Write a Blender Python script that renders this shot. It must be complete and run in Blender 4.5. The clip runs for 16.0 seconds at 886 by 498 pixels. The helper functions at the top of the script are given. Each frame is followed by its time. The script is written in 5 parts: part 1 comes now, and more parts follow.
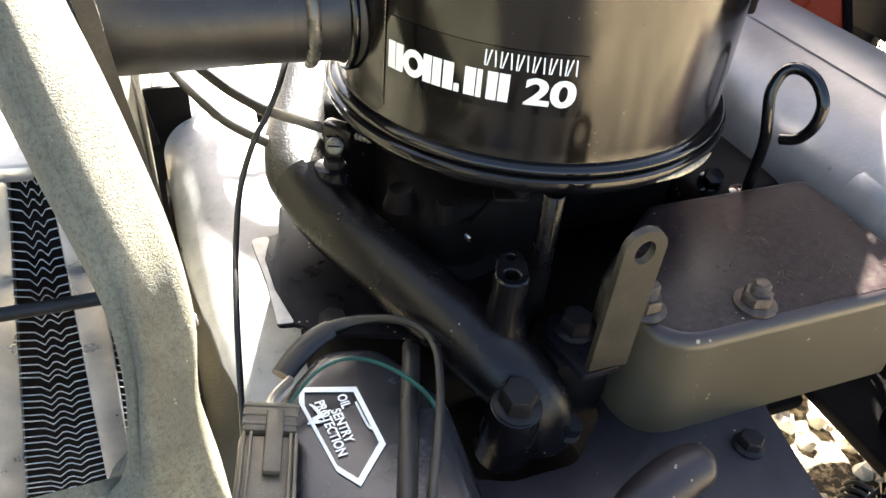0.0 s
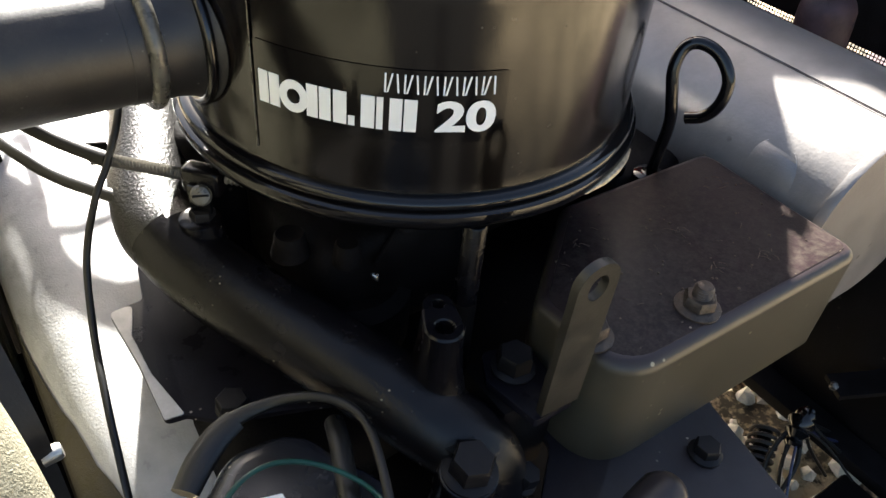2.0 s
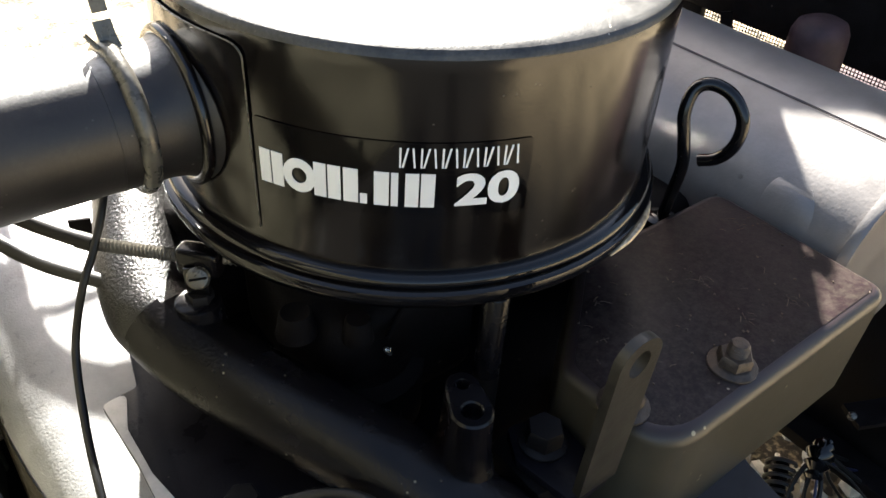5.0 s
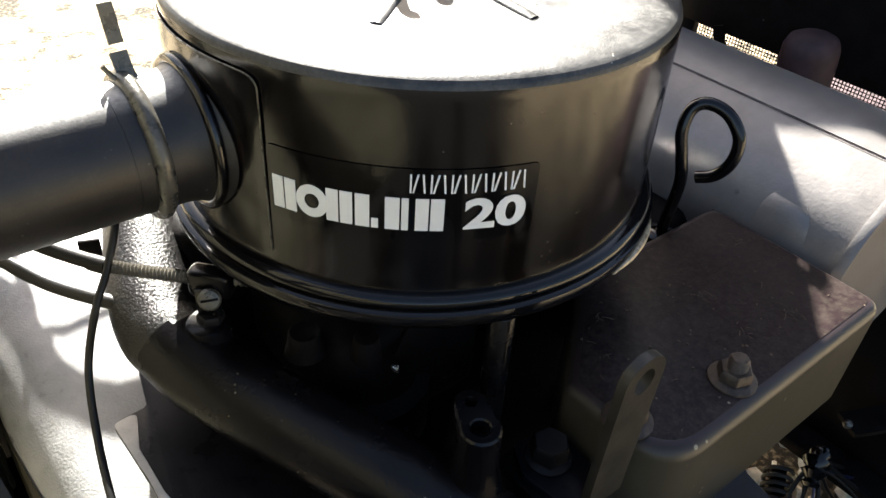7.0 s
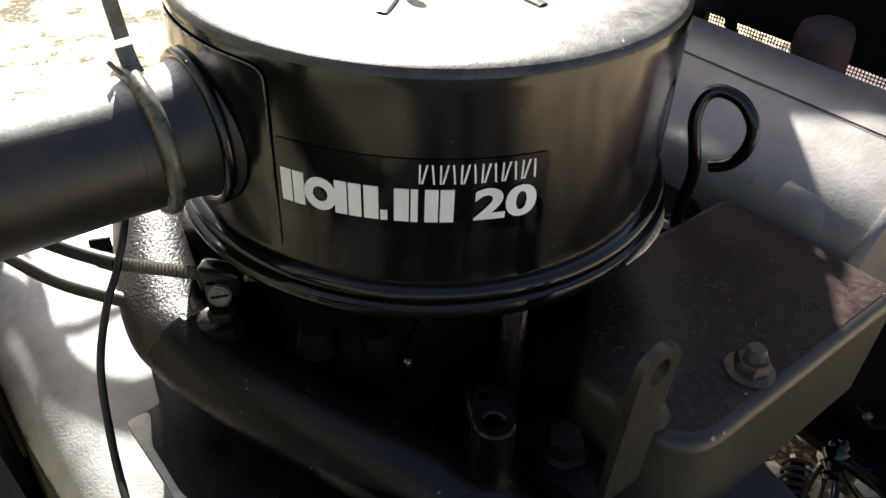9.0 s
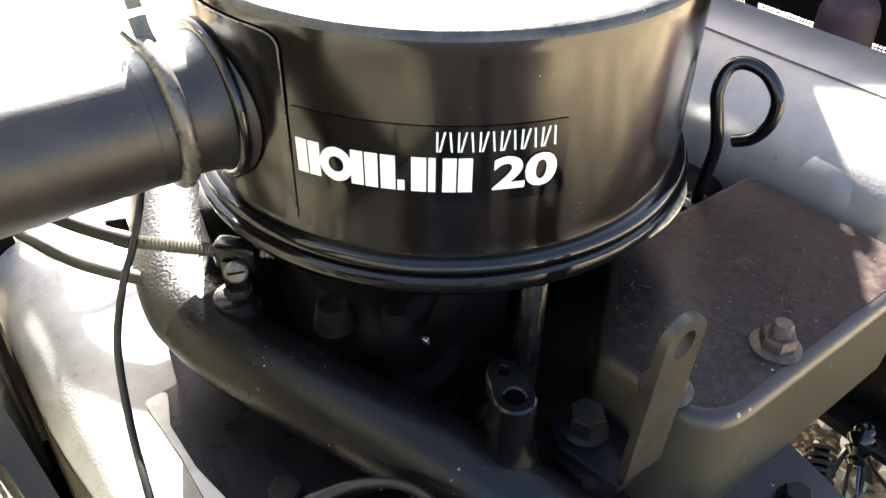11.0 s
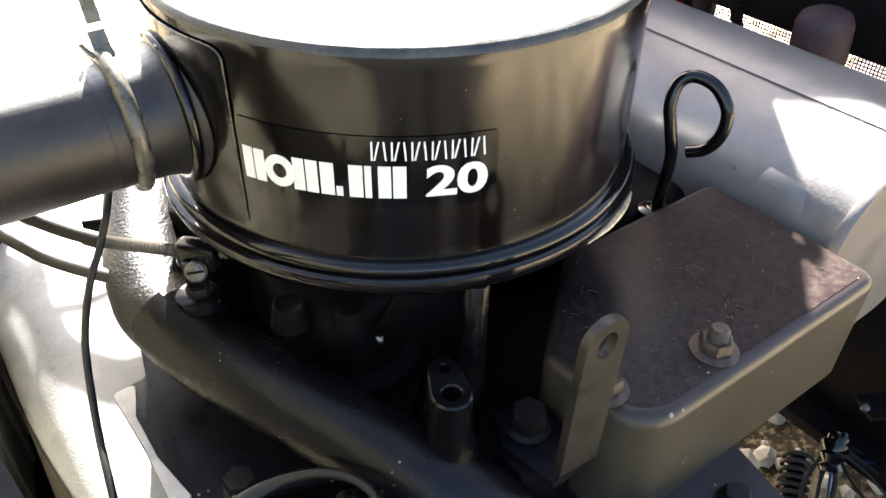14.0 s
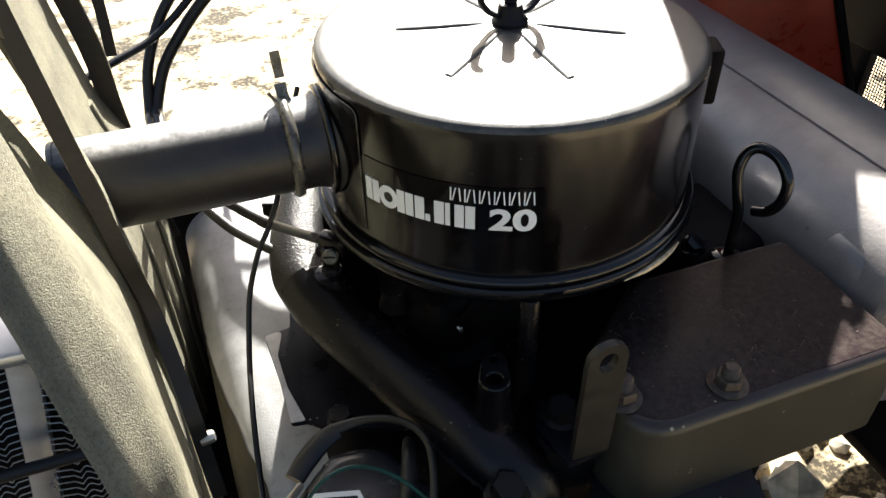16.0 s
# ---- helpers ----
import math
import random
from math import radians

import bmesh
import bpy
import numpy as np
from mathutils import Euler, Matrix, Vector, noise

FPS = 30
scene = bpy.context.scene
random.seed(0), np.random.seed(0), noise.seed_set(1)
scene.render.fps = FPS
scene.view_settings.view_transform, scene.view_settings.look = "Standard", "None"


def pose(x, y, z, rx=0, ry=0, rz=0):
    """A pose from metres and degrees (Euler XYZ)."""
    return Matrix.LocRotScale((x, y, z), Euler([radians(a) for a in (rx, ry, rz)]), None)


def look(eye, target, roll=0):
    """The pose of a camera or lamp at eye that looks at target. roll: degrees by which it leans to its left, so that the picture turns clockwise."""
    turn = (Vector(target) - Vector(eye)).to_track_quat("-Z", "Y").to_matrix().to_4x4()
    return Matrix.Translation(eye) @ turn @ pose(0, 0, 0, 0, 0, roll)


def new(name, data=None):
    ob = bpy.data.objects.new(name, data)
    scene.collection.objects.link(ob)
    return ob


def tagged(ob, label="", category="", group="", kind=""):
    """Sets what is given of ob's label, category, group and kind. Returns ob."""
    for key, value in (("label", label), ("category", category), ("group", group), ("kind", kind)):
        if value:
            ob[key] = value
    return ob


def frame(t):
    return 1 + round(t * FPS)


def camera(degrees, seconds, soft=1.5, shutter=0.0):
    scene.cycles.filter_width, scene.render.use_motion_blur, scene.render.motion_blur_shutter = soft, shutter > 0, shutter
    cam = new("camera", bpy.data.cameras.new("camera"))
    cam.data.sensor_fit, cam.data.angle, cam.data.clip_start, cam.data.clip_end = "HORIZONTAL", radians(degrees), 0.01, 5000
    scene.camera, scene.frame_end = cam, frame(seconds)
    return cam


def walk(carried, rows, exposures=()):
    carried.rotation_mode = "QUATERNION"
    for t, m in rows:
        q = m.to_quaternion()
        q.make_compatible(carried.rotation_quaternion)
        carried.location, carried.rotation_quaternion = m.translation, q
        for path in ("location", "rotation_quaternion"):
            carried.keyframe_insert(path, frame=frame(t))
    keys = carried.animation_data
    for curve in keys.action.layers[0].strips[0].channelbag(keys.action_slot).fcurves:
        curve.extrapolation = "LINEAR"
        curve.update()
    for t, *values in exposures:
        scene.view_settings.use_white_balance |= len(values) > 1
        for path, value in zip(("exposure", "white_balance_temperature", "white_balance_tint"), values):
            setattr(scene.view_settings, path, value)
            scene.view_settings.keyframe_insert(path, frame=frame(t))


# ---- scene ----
cam = camera(60.5, 16.0)
METRES = 0.320
BASE = pose(-0.0317, -0.3506, 0.1616, -38.21, -4.41, 3.46)
ROWS = [
    (0.0, 0.0, 0.0, 0.0, 0.0, 0.0, -0.0),
    (0.5, -0.0423, 0.0626, 0.0774, -6.41, -1.19, 4.82),
    (1.0, -0.0536, 0.1507, 0.1216, -10.42, -3.38, 8.49),
    (1.5, -0.0511, 0.1487, 0.1269, -10.29, -3.44, 8.22),
    (2.0, -0.0532, 0.1541, 0.1052, -11.22, -3.88, 7.97),
    (2.5, -0.089, 0.1594, 0.1277, -12.11, -4.43, 7.5),
    (3.0, -0.0998, 0.1593, 0.13, -11.29, -3.83, 7.64),
    (3.5, -0.0899, 0.174, 0.1287, -11.13, -4.1, 8.21),
    (4.0, -0.0716, 0.227, 0.1663, -11.51, -3.11, 9.23),
    (6.5, -0.0783, 0.2053, 0.1616, -14.52, -2.43, 12.13),
    (7.0, -0.0878, 0.2058, 0.1795, -13.49, -2.0, 11.46),
    (7.5, -0.0945, 0.2011, 0.1831, -12.82, -1.83, 11.02),
    (8.0, -0.09, 0.2024, 0.1921, -12.64, -1.6, 11.07),
    (8.5, -0.0884, 0.2088, 0.1865, -13.56, -1.27, 12.21),
    (9.0, -0.0852, 0.2132, 0.1731, -12.54, -1.97, 12.29),
    (11.5, -0.0893, 0.2265, 0.1515, -11.21, -2.17, 12.77),
    (12.0, -0.0838, 0.1909, 0.1254, -11.0, -1.13, 13.0),
    (12.5, -0.0963, 0.2076, 0.1047, -10.75, -2.93, 12.46),
    (13.0, -0.0558, 0.2148, 0.1198, -11.02, -2.05, 12.4),
    (13.5, -0.0448, 0.2076, 0.1311, -11.3, -0.81, 12.49),
    (14.0, -0.0259, 0.1746, 0.1371, -10.22, -1.59, 12.01),
    (14.5, -0.0128, 0.1263, 0.154, -8.13, -2.19, 11.24),
    (15.0, 0.0075, 0.0958, 0.1409, -5.96, -1.82, 9.99),
    (15.5, 0.0101, 0.0417, 0.1511, -3.05, -0.75, 6.85),
    (16.0, 0.0888, -0.0838, 0.1646, 3.23, -0.88, 4.17),
]
walk(cam, [(t, BASE @ pose(METRES * x, METRES * y, METRES * z, 90 + pitch, roll, yaw)) for t, x, y, z, yaw, pitch, roll in ROWS], exposures=[(0.0, 4.18), (0.5, 3.03), (1.0, 3.33), (3.0, 3.21), (4.0, 3.25), (6.5, 2.93), (7.5, 2.73), (8.5, 2.4), (9.0, 2.5), (11.5, 4.42), (12.0, 4.42), (12.5, 3.79), (13.0, 3.74), (13.5, 4.07), (14.0, 4.01), (14.5, 3.67), (15.5, 3.18), (16.0, 2.47)])

# ---- world, sun ----
SUN_TO = Vector((0.03, 1.0, 0.66)).normalized()
world = bpy.data.worlds.new("sky")
scene.world = world
world.use_nodes = True
wn = world.node_tree.nodes
sky = wn.new("ShaderNodeTexSky")
sky.sky_type = 'NISHITA'
sky.sun_disc = False
sky.sun_elevation = math.asin(SUN_TO.z)
sky.sun_rotation = math.atan2(SUN_TO.x, SUN_TO.y)
sky.dust_density, sky.ozone_density = 3.5, 0.6
wn["Background"].inputs["Strength"].default_value = 0.040
world.node_tree.links.new(sky.outputs[0], wn["Background"].inputs["Color"])
sun_data = bpy.data.lights.new("sun", 'SUN')
sun_data.energy, sun_data.angle, sun_data.color = 5.6, radians(0.5), (1.0, 0.96, 0.88)
sun = new("sun", sun_data)
sun.matrix_world = look(SUN_TO * 5, (0, 0, 0))

# ---- engine axes: u along the crankshaft, v across it ----
TURN = 24.0
ENG = pose(0, 0, 0, 0, 0, TURN)
CU, SU = math.cos(radians(TURN)), math.sin(radians(TURN))


def eng(x, y, z):
    """Engine coordinates of a place in the world."""
    return Vector((x * CU + y * SU, -x * SU + y * CU, z))


# ---- materials ----
def mat(name, base, rough, metal=0.0, var=0.25, var_scale=60.0, fine=900.0, bump=0.15, bump_scale=900.0, dust=0.0,
        dust_col=(0.32, 0.29, 0.23), dust_scale=90.0, dust_lo=0.5, dust_hi=0.75, spec=0.5, coat=0.0, specks=0.0, rough_var=0.12, speck_col=(0.45, 0.4, 0.33), island=0.0, up=0.0, up_col=(0.36, 0.34, 0.30), up_lo=0.62, up_even=False):
    m = bpy.data.materials.new(name)
    m.use_nodes = True
    nt = m.node_tree
    n, l = nt.nodes, nt.links
    b = n["Principled BSDF"]
    tc = n.new("ShaderNodeTexCoord")

    def noi(scale, detail=4.0, rough_=0.6):
        t = n.new("ShaderNodeTexNoise")
        t.inputs["Scale"].default_value, t.inputs["Detail"].default_value, t.inputs["Roughness"].default_value = scale, detail, rough_
        l.new(tc.outputs["Object"], t.inputs["Vector"])
        return t.outputs["Fac"]

    def ramp(src, lo, hi, a=0.0, c=1.0):
        r = n.new("ShaderNodeMapRange")
        r.inputs["From Min"].default_value, r.inputs["From Max"].default_value = lo, hi
        r.inputs["To Min"].default_value, r.inputs["To Max"].default_value = a, c
        l.new(src, r.inputs["Value"])
        return r.outputs[0]

    def mix(fac, a, c):
        x = n.new("ShaderNodeMix")
        x.data_type = 'RGBA'
        l.new(fac, x.inputs[0])
        for s, v in ((x.inputs[6], a), (x.inputs[7], c)):
            if isinstance(v, tuple):
                s.default_value = (*v, 1)
            else:
                l.new(v, s)
        return x.outputs[2]

    big, small = noi(var_scale), noi(fine, 3.0)
    dark = tuple(c * (1 - var) for c in base)
    light = tuple(min(1, c * (1 + var)) for c in base)
    col = mix(ramp(big, 0.35, 0.65), dark, light)
    rg = ramp(big, 0.3, 0.7, rough - rough_var, rough + rough_var)
    if island:
        oi = n.new("ShaderNodeObjectInfo")
        col = mix(ramp(oi.outputs["Random"], 0, 1, 0, island), col, tuple(c * 0.5 for c in base))
    if dust:
        d1 = ramp(noi(dust_scale, 6.0, 0.7), dust_lo, dust_hi, 0, dust)
        d2 = n.new("ShaderNodeMath")
        d2.operation = 'MULTIPLY'
        l.new(d1, d2.inputs[0])
        l.new(ramp(small, 0.3, 0.7, 0.35, 1.0), d2.inputs[1])
        col = mix(d2.outputs[0], col, dust_col)
        ra = n.new("ShaderNodeMath")
        ra.operation = 'MULTIPLY_ADD'
        l.new(d2.outputs[0], ra.inputs[0])
        ra.inputs[1].default_value = 0.35
        l.new(rg, ra.inputs[2])
        rg = ra.outputs[0]
    # up_col tints upward faces, putting dust and overhead light into the colour
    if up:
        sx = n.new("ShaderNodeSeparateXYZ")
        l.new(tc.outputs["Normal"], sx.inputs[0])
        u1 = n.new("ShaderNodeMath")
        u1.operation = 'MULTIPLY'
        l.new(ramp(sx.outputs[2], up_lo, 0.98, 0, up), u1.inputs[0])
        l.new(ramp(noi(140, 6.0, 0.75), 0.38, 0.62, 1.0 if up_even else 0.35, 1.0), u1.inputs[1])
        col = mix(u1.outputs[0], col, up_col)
    if specks:
        vo = n.new("ShaderNodeTexVoronoi")
        vo.inputs["Scale"].default_value = specks
        l.new(tc.outputs["Object"], vo.inputs["Vector"])
        gate = ramp(noi(specks * 0.23, 2.0), 0.60, 0.68)
        s1 = ramp(vo.outputs["Distance"], 0.10, 0.16, 1.0, 0.0)
        mm = n.new("ShaderNodeMath")
        mm.operation = 'MULTIPLY'
        l.new(s1, mm.inputs[0])
        l.new(gate, mm.inputs[1])
        col = mix(mm.outputs[0], col, speck_col)
    l.new(col, b.inputs["Base Color"])
    l.new(rg, b.inputs["Roughness"])
    b.inputs["Metallic"].default_value = metal
    b.inputs["Specular IOR Level"].default_value = spec
    b.inputs["Coat Weight"].default_value = coat
    b.inputs["Coat Roughness"].default_value = 0.15
    if bump:
        bp = n.new("ShaderNodeBump")
        bp.inputs["Strength"].default_value, bp.inputs["Distance"].default_value = bump, 0.001
        l.new(noi(bump_scale, 3.0), bp.inputs["Height"])
        l.new(bp.outputs[0], b.inputs["Normal"])
    return m


M_COVER = mat("satin_black_paint", (0.0030, 0.0021, 0.0020), 0.155, spec=0.55, bump=0.03, bump_scale=700, var=0.1, rough_var=0.02, specks=420, speck_col=(0.12, 0.1, 0.08))
M_TOP = mat("dusty_black_paint", (0.010, 0.010, 0.0097), 0.35, spec=0.55, dust=0.75, dust_lo=0.3, dust_hi=0.75, dust_scale=110, rough_var=0.03, dust_col=(0.125, 0.121, 0.11), bump=0.14, bump_scale=1500, specks=420, speck_col=(0.45, 0.42, 0.35))
M_RIM = mat("glossy_black_paint", (0.005, 0.0046, 0.005), 0.10, spec=0.42, bump=0.06, bump_scale=300, rough_var=0.03, specks=300, speck_col=(0.12, 0.11, 0.09))
# pale top is dust plus sun glare put into the colour
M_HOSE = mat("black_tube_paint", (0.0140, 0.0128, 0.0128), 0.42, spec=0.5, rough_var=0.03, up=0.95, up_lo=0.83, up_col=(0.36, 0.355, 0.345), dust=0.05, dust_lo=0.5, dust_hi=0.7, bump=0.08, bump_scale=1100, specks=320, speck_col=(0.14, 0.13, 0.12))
M_CAST = mat("black_cast_metal", (0.0054, 0.0047, 0.0053), 0.25, spec=0.26, rough_var=0.04, bump=0.3, bump_scale=800, var=0.3, specks=330, speck_col=(0.2, 0.18, 0.13))
M_GRAIN = mat("pebbled_black_casting", (0.006, 0.0055, 0.0055), 0.34, spec=0.52, rough_var=0.04, bump=0.6, bump_scale=900, var=0.3, specks=330)
M_BOSS = mat("black_machined_boss", (0.0045, 0.004, 0.005), 0.24, spec=0.26, bump=0.08, bump_scale=900, var=0.3, specks=330, speck_col=(0.2, 0.18, 0.13))
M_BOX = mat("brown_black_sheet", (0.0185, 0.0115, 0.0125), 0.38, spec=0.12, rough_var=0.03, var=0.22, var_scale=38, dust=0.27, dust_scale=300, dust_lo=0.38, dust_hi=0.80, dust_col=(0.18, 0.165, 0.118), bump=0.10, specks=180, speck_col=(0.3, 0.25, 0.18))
# olive side colour holds ground light as well as dust, fading to the top's brown
M_SIDE = mat("dusted_sheet_ground_glow", (0.060, 0.051, 0.034), 0.34, spec=0.36, var=0.10, var_scale=30, rough_var=0.03, up=1.0, up_lo=0.25, up_even=True, up_col=(0.027, 0.0185, 0.0190), dust=0.10, dust_scale=160, dust_lo=0.52, dust_hi=0.75, dust_col=(0.10, 0.09, 0.06), bump=0.05, specks=150, speck_col=(0.3, 0.27, 0.18))
M_PLATE = mat("dark_baffle_paint", (0.0065, 0.006, 0.0085), 0.34, spec=0.10, dust=0.04, dust_col=(0.10, 0.09, 0.085), bump=0.1, specks=240)
M_GREY = mat("silver_grey_muffler_paint", (0.215, 0.20, 0.19), 0.40, metal=0.35, var=0.12, var_scale=45, rough_var=0.05, dust=0.14, dust_lo=0.5, dust_hi=0.8, dust_col=(0.22, 0.195, 0.175), dust_scale=120, bump=0.12, bump_scale=500, specks=90, speck_col=(0.09, 0.075, 0.07))
M_SHROUD = mat("dusty_shroud_paint", (0.40, 0.40, 0.405), 0.36, var=0.12, dust=0.5, dust_col=(0.12, 0.105, 0.07), dust_scale=26, dust_lo=0.54, dust_hi=0.70, bump=0.22, specks=300, speck_col=(0.16, 0.14, 0.10))
M_OLIVE = mat("dusty_olive_panel", (0.150, 0.141, 0.100), 0.8, spec=0.3, var=0.25, var_scale=50, dust=0.55, dust_col=(0.075, 0.070, 0.047), dust_scale=900, dust_lo=0.45, dust_hi=0.60, bump=0.6, bump_scale=1900, specks=420, speck_col=(0.32, 0.31, 0.25))
M_BAR = mat("worn_dark_steel", (0.017, 0.0155, 0.0145), 0.5, spec=0.35, var=0.3, dust=0.12, dust_col=(0.2, 0.18, 0.14), bump=0.15)
M_STRAP = mat("bracket_paint", (0.022, 0.019, 0.0135), 0.42, var=0.2, bump=0.12, specks=200, dust=0.1)
M_BOLT = mat("black_bolt", (0.0085, 0.0078, 0.0085), 0.38, spec=0.18, bump=0.15, var=0.3, specks=350, speck_col=(0.12, 0.1, 0.08))
M_NUT = mat("rusty_nut", (0.066, 0.050, 0.038), 0.5, metal=0.4, var=0.4, var_scale=200, dust=0.5, dust_col=(0.10, 0.06, 0.035), dust_scale=250, bump=0.4)
M_STEEL = mat("bright_steel", (0.5, 0.48, 0.44), 0.35, metal=0.9, var=0.2, bump=0.2)
M_RUBBER = mat("black_rubber", (0.010, 0.010, 0.010), 0.38, spec=0.4, bump=0.1, dust=0.05, dust_col=(0.12, 0.11, 0.09))
M_CABLE = mat("grey_cable_sheath", (0.0085, 0.008, 0.0075), 0.45, spec=0.2, dust=0.03, dust_col=(0.1, 0.09, 0.08), bump=0.1)
M_GREEN = mat("green_wire", (0.004, 0.045, 0.032), 0.35, bump=0.05)
M_CONN = mat("dusty_connector", (0.075, 0.065, 0.048), 0.55, dust=0.5, dust_col=(0.22, 0.195, 0.145), bump=0.2)
M_WHITE = mat("white_print", (0.82, 0.82, 0.80), 0.45, var=0.04, bump=0.03)
M_DECAL = mat("glossy_black_decal", (0.0036, 0.003, 0.003), 0.08, spec=0.42, bump=0.02, rough_var=0.02)
M_ALU = mat("dull_aluminium", (0.72, 0.72, 0.71), 0.34, metal=0.85, var=0.12, dust=0.2, dust_col=(0.3, 0.28, 0.22), bump=0.15)
M_FIN = mat("pale_bare_aluminium", (0.64, 0.65, 0.66), 0.4, metal=0.2, var=0.1, dust=0.15, dust_col=(0.35, 0.32, 0.25), bump=0.15)
M_RED = mat("red_hood_paint", (0.30, 0.022, 0.008), 0.35, bump=0.03, var=0.15)
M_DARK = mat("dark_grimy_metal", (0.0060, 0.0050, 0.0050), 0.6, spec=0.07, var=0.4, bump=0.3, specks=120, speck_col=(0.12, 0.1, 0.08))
M_PIPE = mat("rusty_exhaust", (0.050, 0.030, 0.033), 0.6, spec=0.3, var=0.4, bump=0.4, dust=0.3, dust_col=(0.085, 0.04, 0.022))
M_GROUND = mat("sandy_ground", (0.47, 0.375, 0.235), 0.95, var=0.25, var_scale=9, fine=120, dust=1.45, dust_lo=0.50, dust_hi=0.58, dust_col=(0.028, 0.022, 0.012), dust_scale=8, bump=0.8, bump_scale=60)
M_STONE = mat("pale_rubble", (0.50, 0.46, 0.38), 0.9, var=0.35, var_scale=40, bump=0.6, bump_scale=300, island=0.6)


# ---- building tools (engine coordinates) ----
def thing(name, label, category, at=(0, 0, 0), group=""):
    e = new(name)
    e.empty_display_size = 0.01
    e.matrix_world = ENG @ Matrix.Translation(at)
    e["at"] = list(at)
    return tagged(e, label, category, group)


def base_of(ob):
    o = Vector((0, 0, 0))
    while ob is not None:
        if "at" in ob:
            o = Vector(ob["at"])
            break
        ob = ob.parent
    return o


def part(name, bm, material, parent=None, label="", smooth=40):
    o = base_of(parent) if parent is not None else Vector((0, 0, 0))
    bmesh.ops.translate(bm, verts=bm.verts, vec=-o)
    bmesh.ops.recalc_face_normals(bm, faces=bm.faces)
    me = bpy.data.meshes.new(name)
    if smooth:
        for f in bm.faces:
            f.smooth = True
        lim = radians(smooth)
        for e in bm.edges:
            if len(e.link_faces) == 2 and e.calc_face_angle(0) > lim:
                e.smooth = False
    bm.to_mesh(me)
    bm.free()
    me.materials.append(material)
    ob = new(name, me)
    if parent is not None:
        ob.parent = parent
    else:
        ob.matrix_world = ENG
    if label:
        ob["label"] = label
    return ob


def ring_loops(bm, loops, closed=True, cap0=True, cap1=True):
    vs = [[bm.verts.new(p) for p in lp] for lp in loops]
    for a, b in zip(vs, vs[1:]):
        k = len(a)
        for i in range(k if closed else k - 1):
            j = (i + 1) % k
            bm.faces.new((a[i], a[j], b[j], b[i]))
    if cap0:
        bm.faces.new(vs[0])
    if cap1:
        bm.faces.new(vs[-1][::-1])
    return vs


def frame_of(d):
    d = Vector(d).normalized()
    a = Vector((0, 0, 1)) if abs(d.z) < 0.9 else Vector((1, 0, 0))
    x = d.cross(a).normalized()
    return x, d.cross(x).normalized()


def lathe(profile, centre=(0, 0, 0), axis=(0, 0, 1), seg=48, bm=None, cap0=True, cap1=True):
    bm = bm or bmesh.new()
    c, d = Vector(centre), Vector(axis).normalized()
    x, y = frame_of(d)
    loops = []
    for r, h in profile:
        r = max(r, 1e-5)
        loops.append([c + d * h + (x * math.cos(2 * math.pi * i / seg) + y * math.sin(2 * math.pi * i / seg)) * r for i in range(seg)])
    ring_loops(bm, loops, True, cap0, cap1)
    return bm


def smooth_path(pts, per=8):
    P = [Vector(p) for p in pts]
    P = [P[0] * 2 - P[1]] + P + [P[-1] * 2 - P[-2]]
    out = []
    for i in range(1, len(P) - 2):
        for k in range(per):
            t = k / per
            a, b, c, d = P[i - 1:i + 3]
            out.append(0.5 * (2 * b + (c - a) * t + (2 * a - 5 * b + 4 * c - d) * t * t + (3 * b - a - 3 * c + d) * t ** 3))
    return out + [P[-2]]


def tube(pts, r, seg=12, per=8, bm=None, wobble=0.0, squash=1.0):
    """A round bar along a smooth path; r: one radius, or one for each given point."""
    bm = bm or bmesh.new()
    path = smooth_path(pts, per)
    rr = r if isinstance(r, (list, tuple)) else [r] * len(pts)
    loops, x = [], None
    for i, p in enumerate(path):
        d = (path[min(i + 1, len(path) - 1)] - path[max(i - 1, 0)]).normalized()
        if x is None:
            x, _ = frame_of(d)
        x = (x - d * x.dot(d)).normalized()
        y = d.cross(x)
        f = min(i / per, len(rr) - 1)
        k = min(int(f), len(rr) - 2)
        rad = rr[k] + (rr[k + 1] - rr[k]) * (f - k)
        rad *= 1 + wobble * math.sin(i * 2.1)
        loops.append([p + (x * math.cos(2 * math.pi * j / seg) + y * math.sin(2 * math.pi * j / seg) * squash) * rad for j in range(seg)])
    ring_loops(bm, loops)
    return bm


def coil(p0, p1, r, turns, bm=None):
    """A close-wound wire sleeve."""
    bm = bm or bmesh.new()
    p0, p1 = Vector(p0), Vector(p1)
    prof = []
    n = turns * 4
    L = (p1 - p0).length
    for i in range(n + 1):
        prof.append((r * (1 + 0.24 * math.sin(i * math.pi / 2)), L * i / n))
    return lathe(prof, p0, p1 - p0, 12, bm)


def block(size, at, bevel=0.0, seg=2, turn=0.0, bm=None, m=None):
    bm = bm or bmesh.new()
    t = bmesh.new()
    bmesh.ops.create_cube(t, size=1)
    bmesh.ops.scale(t, vec=size, verts=t.verts)
    if bevel:
        bmesh.ops.bevel(t, geom=t.edges[:], offset=bevel, segments=seg, affect='EDGES', profile=0.5)
    bmesh.ops.transform(t, matrix=m if m is not None else pose(*at, 0, 0, turn), verts=t.verts)
    me = bpy.data.meshes.new("tmp")
    t.to_mesh(me)
    t.free()
    bm.from_mesh(me)
    bpy.data.meshes.remove(me)
    return bm


